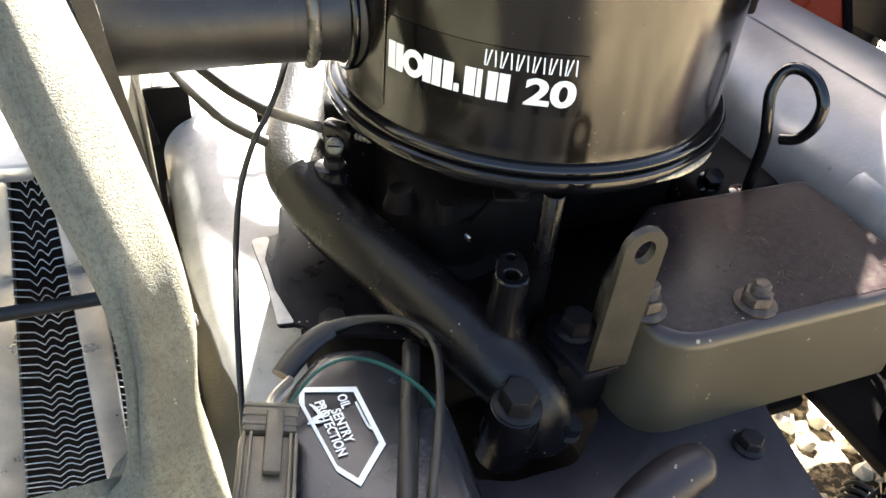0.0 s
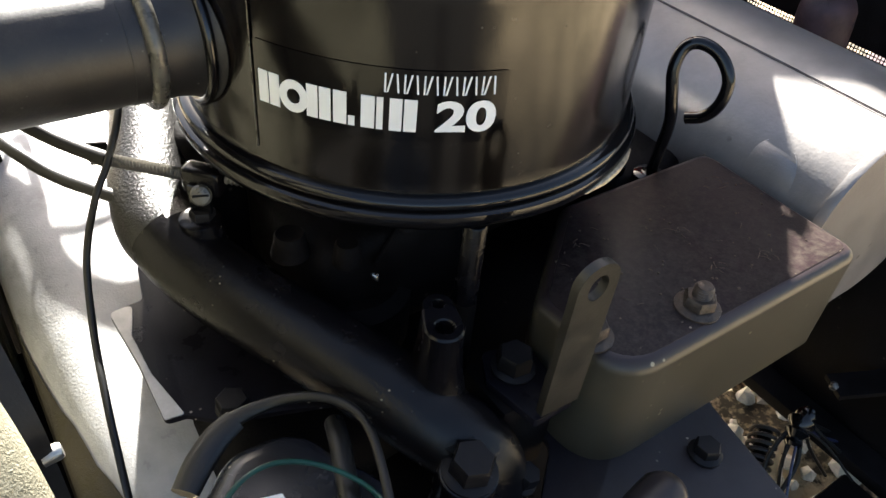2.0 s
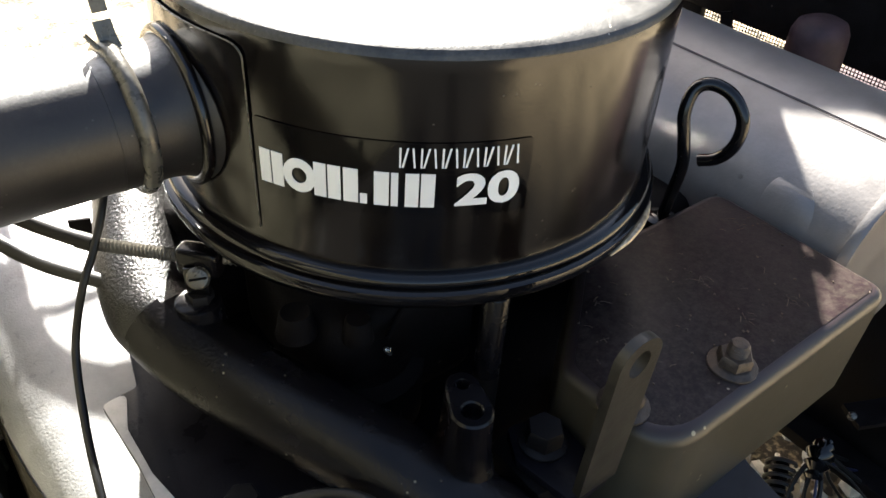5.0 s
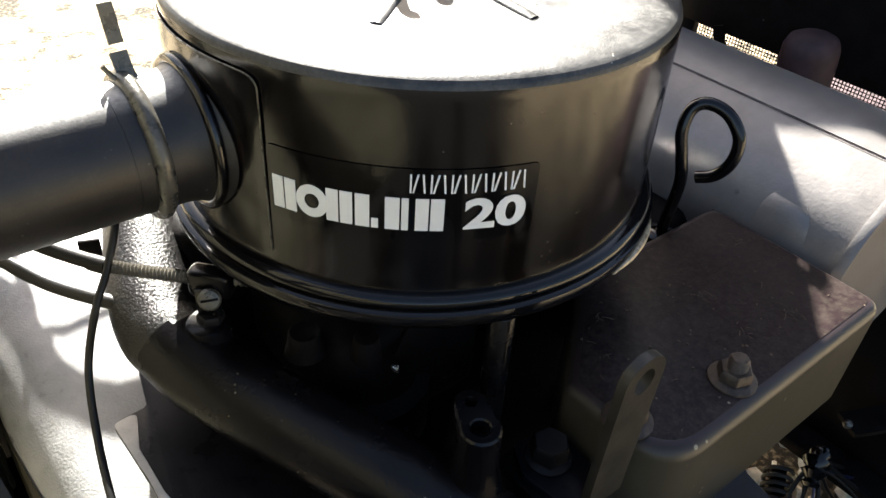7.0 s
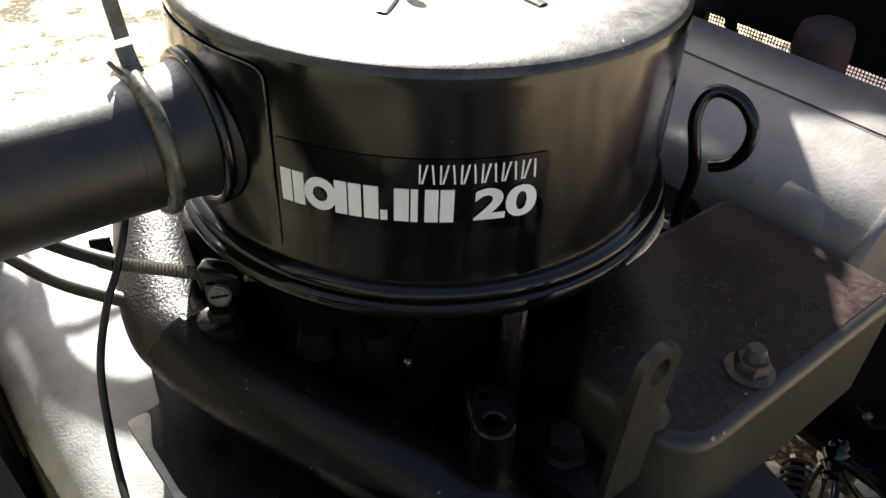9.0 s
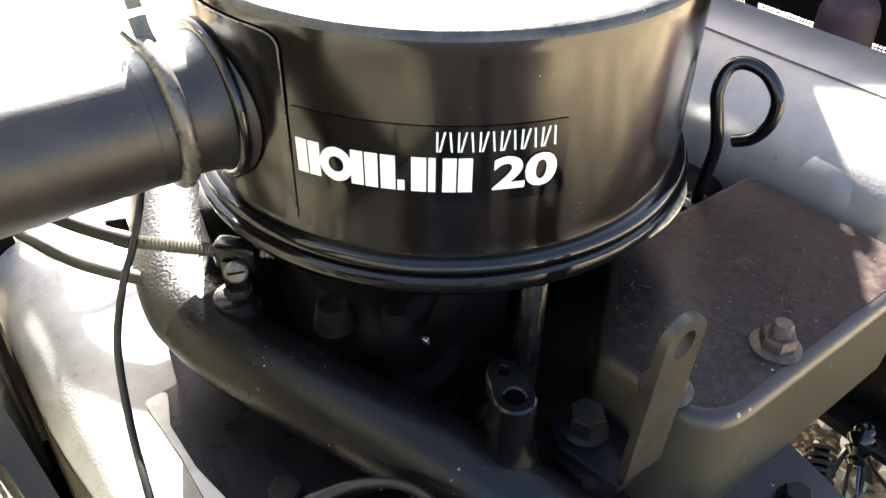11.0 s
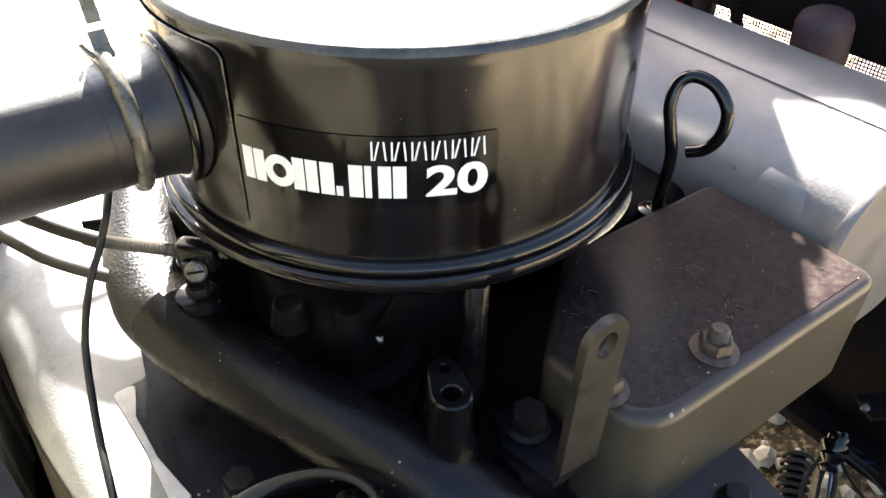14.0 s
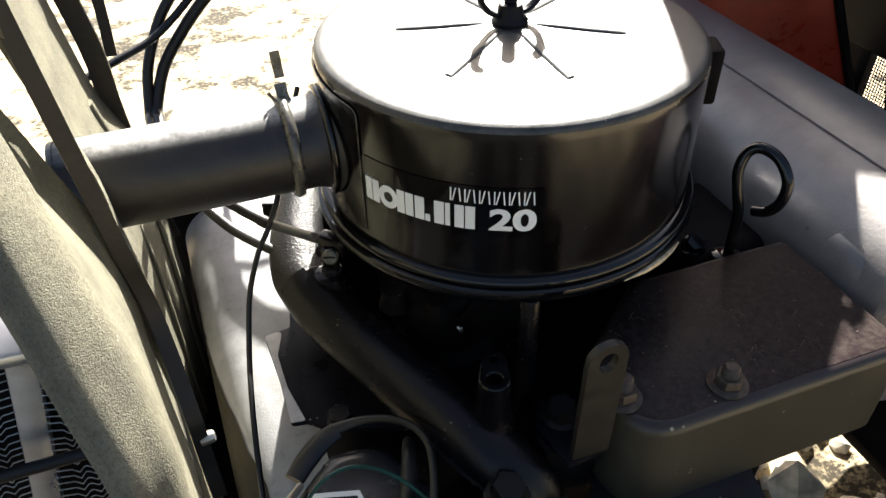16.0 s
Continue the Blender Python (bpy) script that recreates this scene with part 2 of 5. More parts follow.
def flat_bar(pts, w, th, across):
    """A flat bar along a smooth path; across: the direction of its width."""
    bm = bmesh.new()
    path = smooth_path(pts, 6)
    c = Vector(across).normalized()
    loops = []
    for i, p in enumerate(path):
        d = (path[min(i + 1, len(path) - 1)] - path[max(i - 1, 0)]).normalized()
        n = d.cross(c).normalized()
        x = n.cross(d).normalized()
        loops.append([p + x * w / 2 + n * th / 2, p - x * w / 2 + n * th / 2, p - x * w / 2 - n * th / 2, p + x * w / 2 - n * th / 2])
    ring_loops(bm, loops)
    return bm


def rounded(corners, seg=6):
    """A polygon's outline with each corner (u, v, radius) rounded."""
    out, k = [], len(corners)
    for i, (x, y, r) in enumerate(corners):
        p = Vector((x, y))
        a, b = Vector(corners[i - 1][:2]), Vector(corners[(i + 1) % k][:2])
        da, db = (a - p).normalized(), (b - p).normalized()
        ang = da.angle(db)
        t = min(r / math.tan(ang / 2), (a - p).length * 0.49, (b - p).length * 0.49)
        if r < 1e-5:
            out.append(p)
            continue
        p0, p1 = p + da * t, p + db * t
        for j in range(seg + 1):
            s = j / seg
            out.append((1 - s) ** 2 * p0 + 2 * s * (1 - s) * p + s * s * p1)
    return out


def inset(poly, d):
    k, out = len(poly), []
    for i in range(k):
        a, p, b = poly[i - 1], poly[i], poly[(i + 1) % k]
        e = ((p - a).normalized() + (b - p).normalized())
        nrm = Vector((-e.y, e.x)).normalized() if e.length > 1e-9 else Vector((0, 0))
        out.append(p + nrm * d)
    return out


def slab(poly, z0, z1, edge=0.0, steps=4, bm=None):
    """A plate with a rounded upper edge; poly runs anticlockwise."""
    bm = bm or bmesh.new()
    loops = [[(p.x, p.y, z0) for p in poly]]
    if edge:
        for i in range(steps + 1):
            a = math.pi / 2 * i / steps
            q = inset(poly, edge * (1 - math.cos(a)))
            loops.append([(p.x, p.y, z1 - edge + edge * math.sin(a)) for p in q])
    else:
        loops.append([(p.x, p.y, z1) for p in poly])
    ring_loops(bm, loops)
    return bm


def hexhead(at, axis, flats, height, turn=0.0, bm=None):
    """A hexagon with chamfered corners on top."""
    bm = bm or bmesh.new()
    c, d = Vector(at), Vector(axis).normalized()
    x, y = frame_of(d)
    R = flats / math.sqrt(3)
    loops = []
    for r, h in ((R, 0), (R, height * 0.82), (R * 0.88, height)):
        loops.append([c + d * h + (x * math.cos(radians(60 * i + turn)) + y * math.sin(radians(60 * i + turn))) * r for i in range(6)])
    ring_loops(bm, loops)
    return bm


def bolt(name, at, axis, flats, height, washer, label, material, turn=10, group="", stud=0.0, stud_h=0.0, wmat=None):
    """A hexagon bolt or flange nut seated at a place, with its washer and stud."""
    d = Vector(axis).normalized()
    t = thing(name, label, "bolt" if not stud else "nut", at, group)
    p = Vector(at)
    part("washer", lathe([(washer * 0.75, 0.0003), (washer, 0.0003), (washer, 0.0012), (washer * 0.8, 0.0022), (washer * 0.7, 0.0024)], p, d, 28), wmat or material, t)
    part("hex_head", hexhead(p + d * 0.0016, d, flats, height, turn), material, t)
    if stud:
        prof = [(stud * 0.8, height)]
        n = max(4, int((stud_h) / 0.0006))
        for i in range(n):
            prof.append((stud * (1.0 if i % 2 else 0.84), height + stud_h * i / n))
        prof += [(stud * 0.8, height + stud_h), (stud * 0.55, height + stud_h + 0.0004)]
        part("stud", lathe(prof, p + d * 0.0012, d, 20), material, t)
    return t

M_WORN = mat("scraped_bare_steel", (0.42, 0.36, 0.26), 0.4, metal=0.6, var=0.4, var_scale=400, bump=0.4)
M_STRAW = mat("dry_grass_bits", (0.085, 0.060, 0.040), 0.8, var=0.4, var_scale=300, bump=0.1)
M_BLUE = mat("blue_wire", (0.012, 0.016, 0.055), 0.35, bump=0.05)
M_LOWER = mat("purple_black_baffle_paint", (0.020, 0.0165, 0.0185), 0.40, spec=0.3, var=0.2, dust=0.2, dust_lo=0.5, dust_hi=0.75, dust_col=(0.07, 0.052, 0.045), bump=0.08, specks=240, speck_col=(0.3, 0.26, 0.2))
M_COIL = mat("dull_steel_wire", (0.14, 0.13, 0.11), 0.45, metal=0.4, var=0.3, bump=0.1)
M_BAND = mat("worn_dark_clamp_steel", (0.10, 0.094, 0.08), 0.3, metal=0.4, var=0.35, var_scale=180, bump=0.15, specks=300)
# edge dirt, its brown deepened for the shade on the shroud's side
M_ROLL = mat("mossy_dirt_and_edge_shade", (0.045, 0.037, 0.024), 0.8, var=0.35, var_scale=60, dust=0.7, dust_col=(0.05, 0.045, 0.02), dust_scale=120, dust_lo=0.48, dust_hi=0.62, bump=0.5, specks=380, speck_col=(0.35, 0.33, 0.26))
# shade painted into soil and lawn south of the tractor, pale sand elsewhere
gn, gl = M_GROUND.node_tree.nodes, M_GROUND.node_tree.links
shader = gn["Principled BSDF"]
sandy = shader.inputs["Base Color"].links[0].from_socket
ggeo = gn.new("ShaderNodeNewGeometry")
gsep = gn.new("ShaderNodeSeparateXYZ")
gl.new(ggeo.outputs["Position"], gsep.inputs[0])
gnoise = gn.new("ShaderNodeTexNoise")
gnoise.inputs["Scale"].default_value = 6.0
gl.new(ggeo.outputs["Position"], gnoise.inputs["Vector"])


def gmath(kind, a, b):
    m = gn.new("ShaderNodeMath")
    m.operation = kind
    for k, v in enumerate((a, b)):
        if isinstance(v, (int, float)):
            m.inputs[k].default_value = v
        else:
            gl.new(v, m.inputs[k])
    return m.outputs[0]


def gramp(src, lo, hi):
    r = gn.new("ShaderNodeMapRange")
    r.inputs["From Min"].default_value, r.inputs["From Max"].default_value = lo, hi
    gl.new(src, r.inputs["Value"])
    return r.outputs[0]


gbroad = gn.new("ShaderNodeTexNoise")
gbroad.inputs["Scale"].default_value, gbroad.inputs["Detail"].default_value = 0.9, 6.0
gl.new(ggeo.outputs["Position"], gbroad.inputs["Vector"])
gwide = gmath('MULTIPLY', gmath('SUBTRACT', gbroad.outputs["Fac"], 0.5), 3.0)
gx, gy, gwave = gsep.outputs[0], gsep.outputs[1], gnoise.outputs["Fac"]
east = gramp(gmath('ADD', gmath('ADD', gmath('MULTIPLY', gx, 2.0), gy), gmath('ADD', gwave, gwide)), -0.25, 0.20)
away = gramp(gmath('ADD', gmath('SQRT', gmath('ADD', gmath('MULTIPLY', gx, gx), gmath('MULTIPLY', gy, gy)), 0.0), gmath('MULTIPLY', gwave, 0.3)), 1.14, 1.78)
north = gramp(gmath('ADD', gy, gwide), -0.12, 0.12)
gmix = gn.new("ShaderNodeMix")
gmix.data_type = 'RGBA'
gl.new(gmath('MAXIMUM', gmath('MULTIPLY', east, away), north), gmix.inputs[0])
# near-black tone for the tractor's painted shade
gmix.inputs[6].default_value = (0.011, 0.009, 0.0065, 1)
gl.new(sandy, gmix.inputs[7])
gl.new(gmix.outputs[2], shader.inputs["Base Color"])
M_PLASTIC = mat("glossy_black_plastic", (0.012, 0.013, 0.017), 0.24, bump=0.05, bump_scale=400, rough_var=0.05, specks=250)
# pale colour that stands in for sun on the side baffle
M_EDGE = mat("sunlit_plate_edge", (0.42, 0.41, 0.40), 0.38, var=0.25, bump=0.12, dust=0.2)


# ---- ground ----
GZ = -0.56


radii = [0.02 * 1.07 ** i for i in range(95)] + [20.0, 60.0, 200.0, 900.0]
bm = bmesh.new()
loops = []
for r in radii:
    k = max(0.0, 1 - r / 5)
    row = []
    for i in range(120):
        x, y = math.cos(2 * math.pi * i / 120) * r, math.sin(2 * math.pi * i / 120) * r
        row.append((x, y, GZ + k * (0.018 * noise.noise((x * 7, y * 7, 0)) + 0.009 * noise.noise((x * 23, y * 23, 3)))))
    loops.append(row)
ring_loops(bm, loops, True, True, False)
tagged(part("ground", bm, M_GROUND, None, smooth=60), "pale sandy ground with scattered dirt in full sun, shade painted in south of the tractor", "ground", "", "structure")
# ---- air cleaner ----
R_COVER = 0.0915
cleaner = thing("air_cleaner", "round satin black air cleaner with dusty top and printed decal", "air cleaner", (0, 0, -0.012))
part("base_pan", lathe([(0.035, -0.012), (0.080, -0.0115), (0.088, -0.0095), (0.0935, -0.0068), (0.0962, -0.0050), (0.0973, -0.0030), (0.0976, -0.0010), (0.0972, 0.0006), (0.0960, 0.0014), (0.0945, 0.0016), (0.090, 0.0016)], seg=160), M_RIM, cleaner, "glossy black rolled rim")
part("cover_lip", lathe([(0.0925, 0.0017), (0.0948, 0.0020), (0.0957, 0.0030), (0.0958, 0.0042), (0.0951, 0.0054), (0.0938, 0.0062), (0.0924, 0.0066), (0.0912, 0.0067)], seg=160), M_RIM, cleaner, "glossy black rolled lip")
part("cover", lathe([(0.0905, 0.0060), (0.0919, 0.0062), (0.0917, 0.0080), (0.0916, 0.0115),
                     (0.0915, 0.03), (0.0912, 0.055), (0.0911, 0.0715), (0.0910, 0.0738), (0.0907, 0.0752)], seg=160, cap1=False), M_COVER, cleaner)
part("shoulder", lathe([(0.0907, 0.0752), (0.0904, 0.0761), (0.0899, 0.0769), (0.0892, 0.0775)], seg=160, cap0=False, cap1=False), M_TOP, cleaner, "dusty rounded shoulder")
top_prof = [(0.0892, 0.0775), (0.0882, 0.0780), (0.0865, 0.0784), (0.083, 0.0787), (0.078, 0.0789), (0.0650, 0.0790), (0.0628, 0.0785), (0.0610, 0.0774), (0.0585, 0.0768), (0.054, 0.0770), (0.035, 0.0785), (0.02, 0.0800), (0.012, 0.0810), (0.0005, 0.0812)]
part("cover_top", lathe(top_prof, seg=128, cap0=False), M_TOP, cleaner, "dusty recessed top")
for a in (-25, 36, 96, 155, 217, 274):
    c, s = math.cos(radians(a)), math.sin(radians(a))
    bm = tube([(c * r, s * r, z) for r, z in ((0.010, 0.0806), (0.018, 0.0803), (0.035, 0.0787), (0.048, 0.0776), (0.053, 0.0768))], 0.0024, 10, 4, squash=0.4)
    part("rib", bm, M_TOP, cleaner)
# mounting stud and wing nut
part("stud", lathe([(0.0026 if i % 2 else 0.0031, 0.0805 + 0.0009 * i) for i in range(24)], seg=16), M_BOLT, cleaner)
wing = lathe([(0.0085, 0.0812), (0.0085, 0.0827), (0.0062, 0.0852), (0.0055, 0.0902), (0.004, 0.0907)], seg=20)
for s in (-1, 1):
    tube([(s * 0.004, 0, 0.0852), (s * 0.010, 0, 0.0872), (s * 0.0145, 0, 0.0927), (s * 0.0155, 0, 0.0997), (s * 0.0120, 0, 0.1027)], [0.0025, 0.0026, 0.0028, 0.0032, 0.002], 8, 5, wing, squash=0.55)
part("wing_nut", wing, M_BOLT, cleaner, "black wing nut")


def on_cover(a, z, d=0.0):
    """A place on the cover's side, at an angle of the world's axes."""
    b = radians(a - TURN)
    r = R_COVER + d
    return Vector((r * math.cos(b), r * math.sin(b), z))


def cover_patch(a_lo, a_hi, z_lo, z_hi, d0, d1, corner, bm=None, seg=24):
    """A thin rounded sheet bent round the cover's side."""
    bm = bm or bmesh.new()
    w = radians(a_hi - a_lo) * R_COVER
    out = rounded([(0, z_lo, corner), (w, z_lo, corner), (w, z_hi, corner), (0, z_hi, corner)], 5)
    lo, hi = [], []
    cols = [w * i / seg for i in range(seg + 1)]

    def span(x):
        if x < corner:
            k = corner - math.sqrt(max(corner ** 2 - (corner - x) ** 2, 0))
        elif x > w - corner:
            k = corner - math.sqrt(max(corner ** 2 - (x - w + corner) ** 2, 0))
        else:
            k = 0
        return z_lo + k, z_hi - k
    extra = [corner * f for f in (0, 0.1, 0.3, 0.6)] + [w - corner * f for f in (0, 0.1, 0.3, 0.6)]
    cols = sorted(set(round(c, 7) for c in cols + extra if 0 <= c <= w))
    loops = []
    for x in cols:
        a = a_lo + math.degrees(x / R_COVER)
        z1, z2 = span(x)
        loops.append([on_cover(a, z1, d0), on_cover(a, z1, d1), on_cover(a, z2, d1), on_cover(a, z2, d0)])
    ring_loops(bm, loops)
    return bm


# snorkel: a saddle plate on the cover, its flared neck and the tube's bead
part("saddle_plate", cover_patch(180, 227.3, 0.0095, 0.0722, 0.0001, 0.00045, 0.006), M_COVER, cleaner)
# thin pale bead replaces the highlight along the plate's step
seam = [on_cover(a, 0.0720, 0.00040) for a in range(182, 222, 4)] + [on_cover(223.6, 0.0719, 0.00040), on_cover(225.9, 0.0710, 0.00040), on_cover(227.0, 0.0690, 0.00040)] + [on_cover(227.15, z, 0.00040) for z in (0.066, 0.055, 0.040, 0.025, 0.012)]
part("plate_edge", tube(seam, 0.00025, 8, 4), M_BAND, cleaner, "thin pale line painting the highlight on the saddle plate edge")
neck = []
for r, u in ((0.0262, -0.0880), (0.0248, -0.0905), (0.0230, -0.0930), (0.0217, -0.0960), (0.0210, -0.1000), (0.0208, -0.1080), (0.0208, -0.116)):
    neck.append((r, -u))
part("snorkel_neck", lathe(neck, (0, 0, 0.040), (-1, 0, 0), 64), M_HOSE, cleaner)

lipring = []
for i in range(64):
    a = 2 * math.pi * i / 64
    lipring.append([Vector((-0.0925 + 0.0020 * math.cos(b), (0.0236 + 0.0022 * math.sin(b)) * math.cos(a), 0.040 + (0.0236 + 0.0022 * math.sin(b)) * math.sin(a))) for b in [2 * math.pi * k / 10 for k in range(10)]])
bm = bmesh.new()
ring_loops(bm, lipring + [lipring[0]], True, False, False)
bmesh.ops.remove_doubles(bm, verts=bm.verts, dist=1e-6)
part("neck_bead", bm, M_COVER, cleaner)

# decal
decal = part("decal", cover_patch(-132.2, -80.6, 0.0270, 0.0516, 0.00005, 0.00014, 0.0015, seg=40), M_DECAL, cleaner, "glossy black decal with white print")


def bent(pieces, name, d0=0.0001, d1=0.0004, material=None):
    """Flat shapes (lists of (angle, height)) laid on the cover's side as one print."""
    bm = bmesh.new()
    for poly in pieces:
        ring_loops(bm, [[on_cover(a, z, d) for a, z in poly] for d in (d0, d1)])
    return part(name, bm, material or M_WHITE, decal)


def bar_box(a0, a1, z0, z1, lean=0.0):
    return [(a0, z0), (a1, z0), (a1 + lean, z1), (a0 + lean, z1)]


# the maker's mark as plain white shapes: five blocks and a ring
ZK0, ZK1 = 0.0306, 0.0418
step = 33.2 / 6
for i, (w, notch) in enumerate(((4.9, 1), (5.4, 2), (5.0, 3), (4.3, 4), (4.3, 5), (5.3, 6))):
    a0 = -131.2 + i * step
    if notch == 2:
        cx, cz, k = a0 + w / 2, (ZK0 + ZK1) / 2, 24
        bm = bmesh.new()
        ro, ri = (ZK1 - ZK0) / 2, 0.0026
        loops = []
        for d, r in ((0.0004, ro), (0.0006, ro), (0.0006, ri), (0.0004, ri)):
            loops.append([on_cover(cx + math.degrees(r * math.cos(2 * math.pi * j / k) * 0.92 / R_COVER), cz + r * math.sin(2 * math.pi * j / k), d) for j in range(k)])
        ring_loops(bm, loops, True, False, False)
        part("mark_ring", bm, M_WHITE, decal)
    else:
        cut = w * (0.46 if notch not in (4, 5) else 0.62)
        bent([bar_box(a0, a0 + cut, ZK0, ZK1), bar_box(a0 + cut + 0.35, a0 + w, ZK0, ZK1 if notch != 4 else ZK0 + (ZK1 - ZK0) * 0.3)], "mark_block")
# thin line of product lettering as plain thin bars
for i in range(6):
    a0 = -104.9 + i * 22.3 / 6
    bent([bar_box(a0 + 0.2, a0 + 0.55, 0.0438, 0.0500), bar_box(a0 + 0.65, a0 + 1.0, 0.0438, 0.0500, 0.85), bar_box(a0 + 2.75, a0 + 3.1, 0.0438, 0.0500, -0.35)], "thin_bar")


def text_bm(words, size, bold=0.0, spacing=1.0, line=1.0):
    cu = bpy.data.curves.new("words", 'FONT')
    cu.body, cu.size, cu.offset, cu.space_character, cu.space_line = words, size, bold, spacing, line
    cu.resolution_u = 4
    ob = bpy.data.objects.new("words", cu)
    scene.collection.objects.link(ob)
    me = bpy.data.meshes.new_from_object(ob.evaluated_get(bpy.context.evaluated_depsgraph_get()))
    bm = bmesh.new()
    bm.from_mesh(me)
    bpy.data.objects.remove(ob)
    bpy.data.curves.remove(cu)
    bpy.data.meshes.remove(me)
    return bm


def fit_box(bm, w, h):
    xs, ys = [v.co.x for v in bm.verts], [v.co.y for v in bm.verts]
    x0, x1, y0, y1 = min(xs), max(xs), min(ys), max(ys)
    for v in bm.verts:
        v.co.x, v.co.y, v.co.z = (v.co.x - x0) / (x1 - x0) * w, (v.co.y - y0) / (y1 - y0) * h, 0
    return bm


bm = fit_box(text_bm("20", 1.0, 0.035), 1, 1)
for v in bm.verts:
    v.co = on_cover(-94.6 + v.co.x * 12.0, ZK0 + 0.0003 + v.co.y * 0.0112, 0.00065)
part("number", bm, M_WHITE, decal, "white number 20", smooth=0)

arc = [Vector((0.0977 * math.cos(radians(a - TURN)), 0.0977 * math.sin(radians(a - TURN)), -0.0030)) for a in (-57, -50, -44, -38, -33)]
part("scraped_edge", tube(arc, [0.0003, 0.0013, 0.0016, 0.0013, 0.0003], 8, 5), M_WORN, cleaner, "scraped bare metal on the rim")
# clip at the back of the cover
clip = part("cover_clip", block((0.008, 0.018, 0.028), on_cover(3, 0.056, 0.004), 0.002, turn=3 - TURN), M_DARK, cleaner, "black clip")

# ---- intake hose and its clamp ----
AX = 0.040
hose = thing("intake_hose", "thick satin black intake tube leaving the air cleaner, dust and sun glare painted on top", "tube", (-0.17, 0, AX - 0.0205))
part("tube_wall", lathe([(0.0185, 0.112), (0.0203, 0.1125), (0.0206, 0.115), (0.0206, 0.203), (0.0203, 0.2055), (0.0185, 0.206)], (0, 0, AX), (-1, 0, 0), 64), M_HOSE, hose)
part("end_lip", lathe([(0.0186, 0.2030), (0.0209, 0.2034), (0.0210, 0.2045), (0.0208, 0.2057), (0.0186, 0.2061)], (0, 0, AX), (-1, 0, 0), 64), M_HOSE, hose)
clamp = thing("hose_clamp", "worn black wire hose clamp round the intake tube", "clamp", (-0.1085, 0, AX - 0.0225))
bm = bmesh.new()
tor = []
for i in range(64):
    a = 2 * math.pi * i / 64
    tor.append([Vector((-0.1085 + 0.0028 * math.cos(b), (0.0212 + 0.0027 * math.sin(b)) * math.cos(a), AX + (0.0212 + 0.0027 * math.sin(b)) * math.sin(a))) for b in [2 * math.pi * k / 10 for k in range(10)]])
ring_loops(bm, tor + [tor[0]], True, False, False)
bmesh.ops.remove_doubles(bm, verts=bm.verts, dist=1e-6)
part("band", bm, M_BAND, clamp)
part("ear", flat_bar([(-0.1065, 0.0025, AX + 0.0205), (-0.1072, 0.0040, AX + 0.0235), (-0.1075, 0.0058, AX + 0.0285)], 0.0052, 0.0012, (1, 0, 0)), M_BAND, clamp)
part("ear", flat_bar([(-0.1068, 0.0080, AX + 0.0300), (-0.1070, 0.0092, AX + 0.0350), (-0.1072, 0.0105, AX + 0.0415)], 0.0044, 0.0012, (1, 0, 0)), M_BAND, clamp)
part("tang", tube([(-0.1085, 0.001, AX + 0.0212), (-0.1110, 0.002, AX + 0.0225), (-0.1135, 0.003, AX + 0.0262)], 0.0008, 8, 4), M_BAND, clamp)

# ---- exhaust shield box ----
U0, U1, V0, V1 = 0.0, 0.150, -0.1480, -0.0560
shield = thing("exhaust_shield", "dark brown-black sheet metal shield box with dusty top", "heat shield", (0.07, -0.10, -0.104))
poly = rounded([(U0 - 0.002, V0, 0.026), (U1, V0, 0.009), (U1, V1, 0.010), (0.050, V1, 0.012), (U0 - 0.002, -0.099, 0.010)], 8)
top_poly = rounded([(U0 + 0.0028, V0 + 0.0048, 0.022), (U1 - 0.0048, V0 + 0.0048, 0.006), (U1 - 0.0048, V1 - 0.0048, 0.007), (0.0518, V1 - 0.0048, 0.010), (U0 + 0.0028, -0.1012, 0.008)], 8)
part("side_band", slab(poly, -0.1035, -0.0461, 0.0060, 8), M_SIDE, shield, "olive side with dust and ground light in its colour, rounded shoulder")
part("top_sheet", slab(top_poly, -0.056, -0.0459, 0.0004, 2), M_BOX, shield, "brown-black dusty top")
bolt("flange_nut", (0.0522, -0.1350, -0.0462), (0, 0, 1), 0.0118, 0.0052, 0.0094, "weathered flange nut on a threaded stud", M_NUT, 12, "nuts on the shield", 0.0040, 0.0056)
bolt("flange_nut", (0.0035, -0.1245, -0.0462), (0, 0, 1), 0.0118, 0.0058, 0.0094, "weathered flange nut on a threaded stud", M_NUT, 32, "nuts on the shield", 0.0040, 0.0070)

# ---- baffle plates of the near cylinder ----
plate = thing("cylinder_baffle", "dark sheet metal baffle under the exhaust shield", "baffle", (0.02, -0.15, -0.107))
poly = rounded([(-0.100, -0.215, 0.01), (0.060, -0.208, 0.012), (0.0715, -0.150, 0.003), (0.10, -0.09, 0.003), (-0.005, -0.085, 0.003), (-0.005, -0.128, 0.01), (-0.030, -0.150, 0.012), (-0.060, -0.150, 0.01), (-0.085, -0.140, 0.01)], 5)
part("sheet", slab(poly, -0.107, -0.1035, 0.001, 2), M_LOWER, plate)
part("pressed_stub", tube([(-0.040, -0.190, -0.101), (-0.022, -0.1815, -0.094), (-0.004, -0.1765, -0.0915), (0.010, -0.1735, -0.0915), (0.015, -0.1725, -0.0925)], [0.006, 0.0095, 0.0105, 0.010, 0.006], 20, 6), M_LOWER, plate)
bolt("baffle_bolt", (0.0478, -0.1655, -0.1033), (0, 0, 1), 0.0098, 0.0050, 0.0072, "small dark bolt in the baffle", M_BOLT, 5)

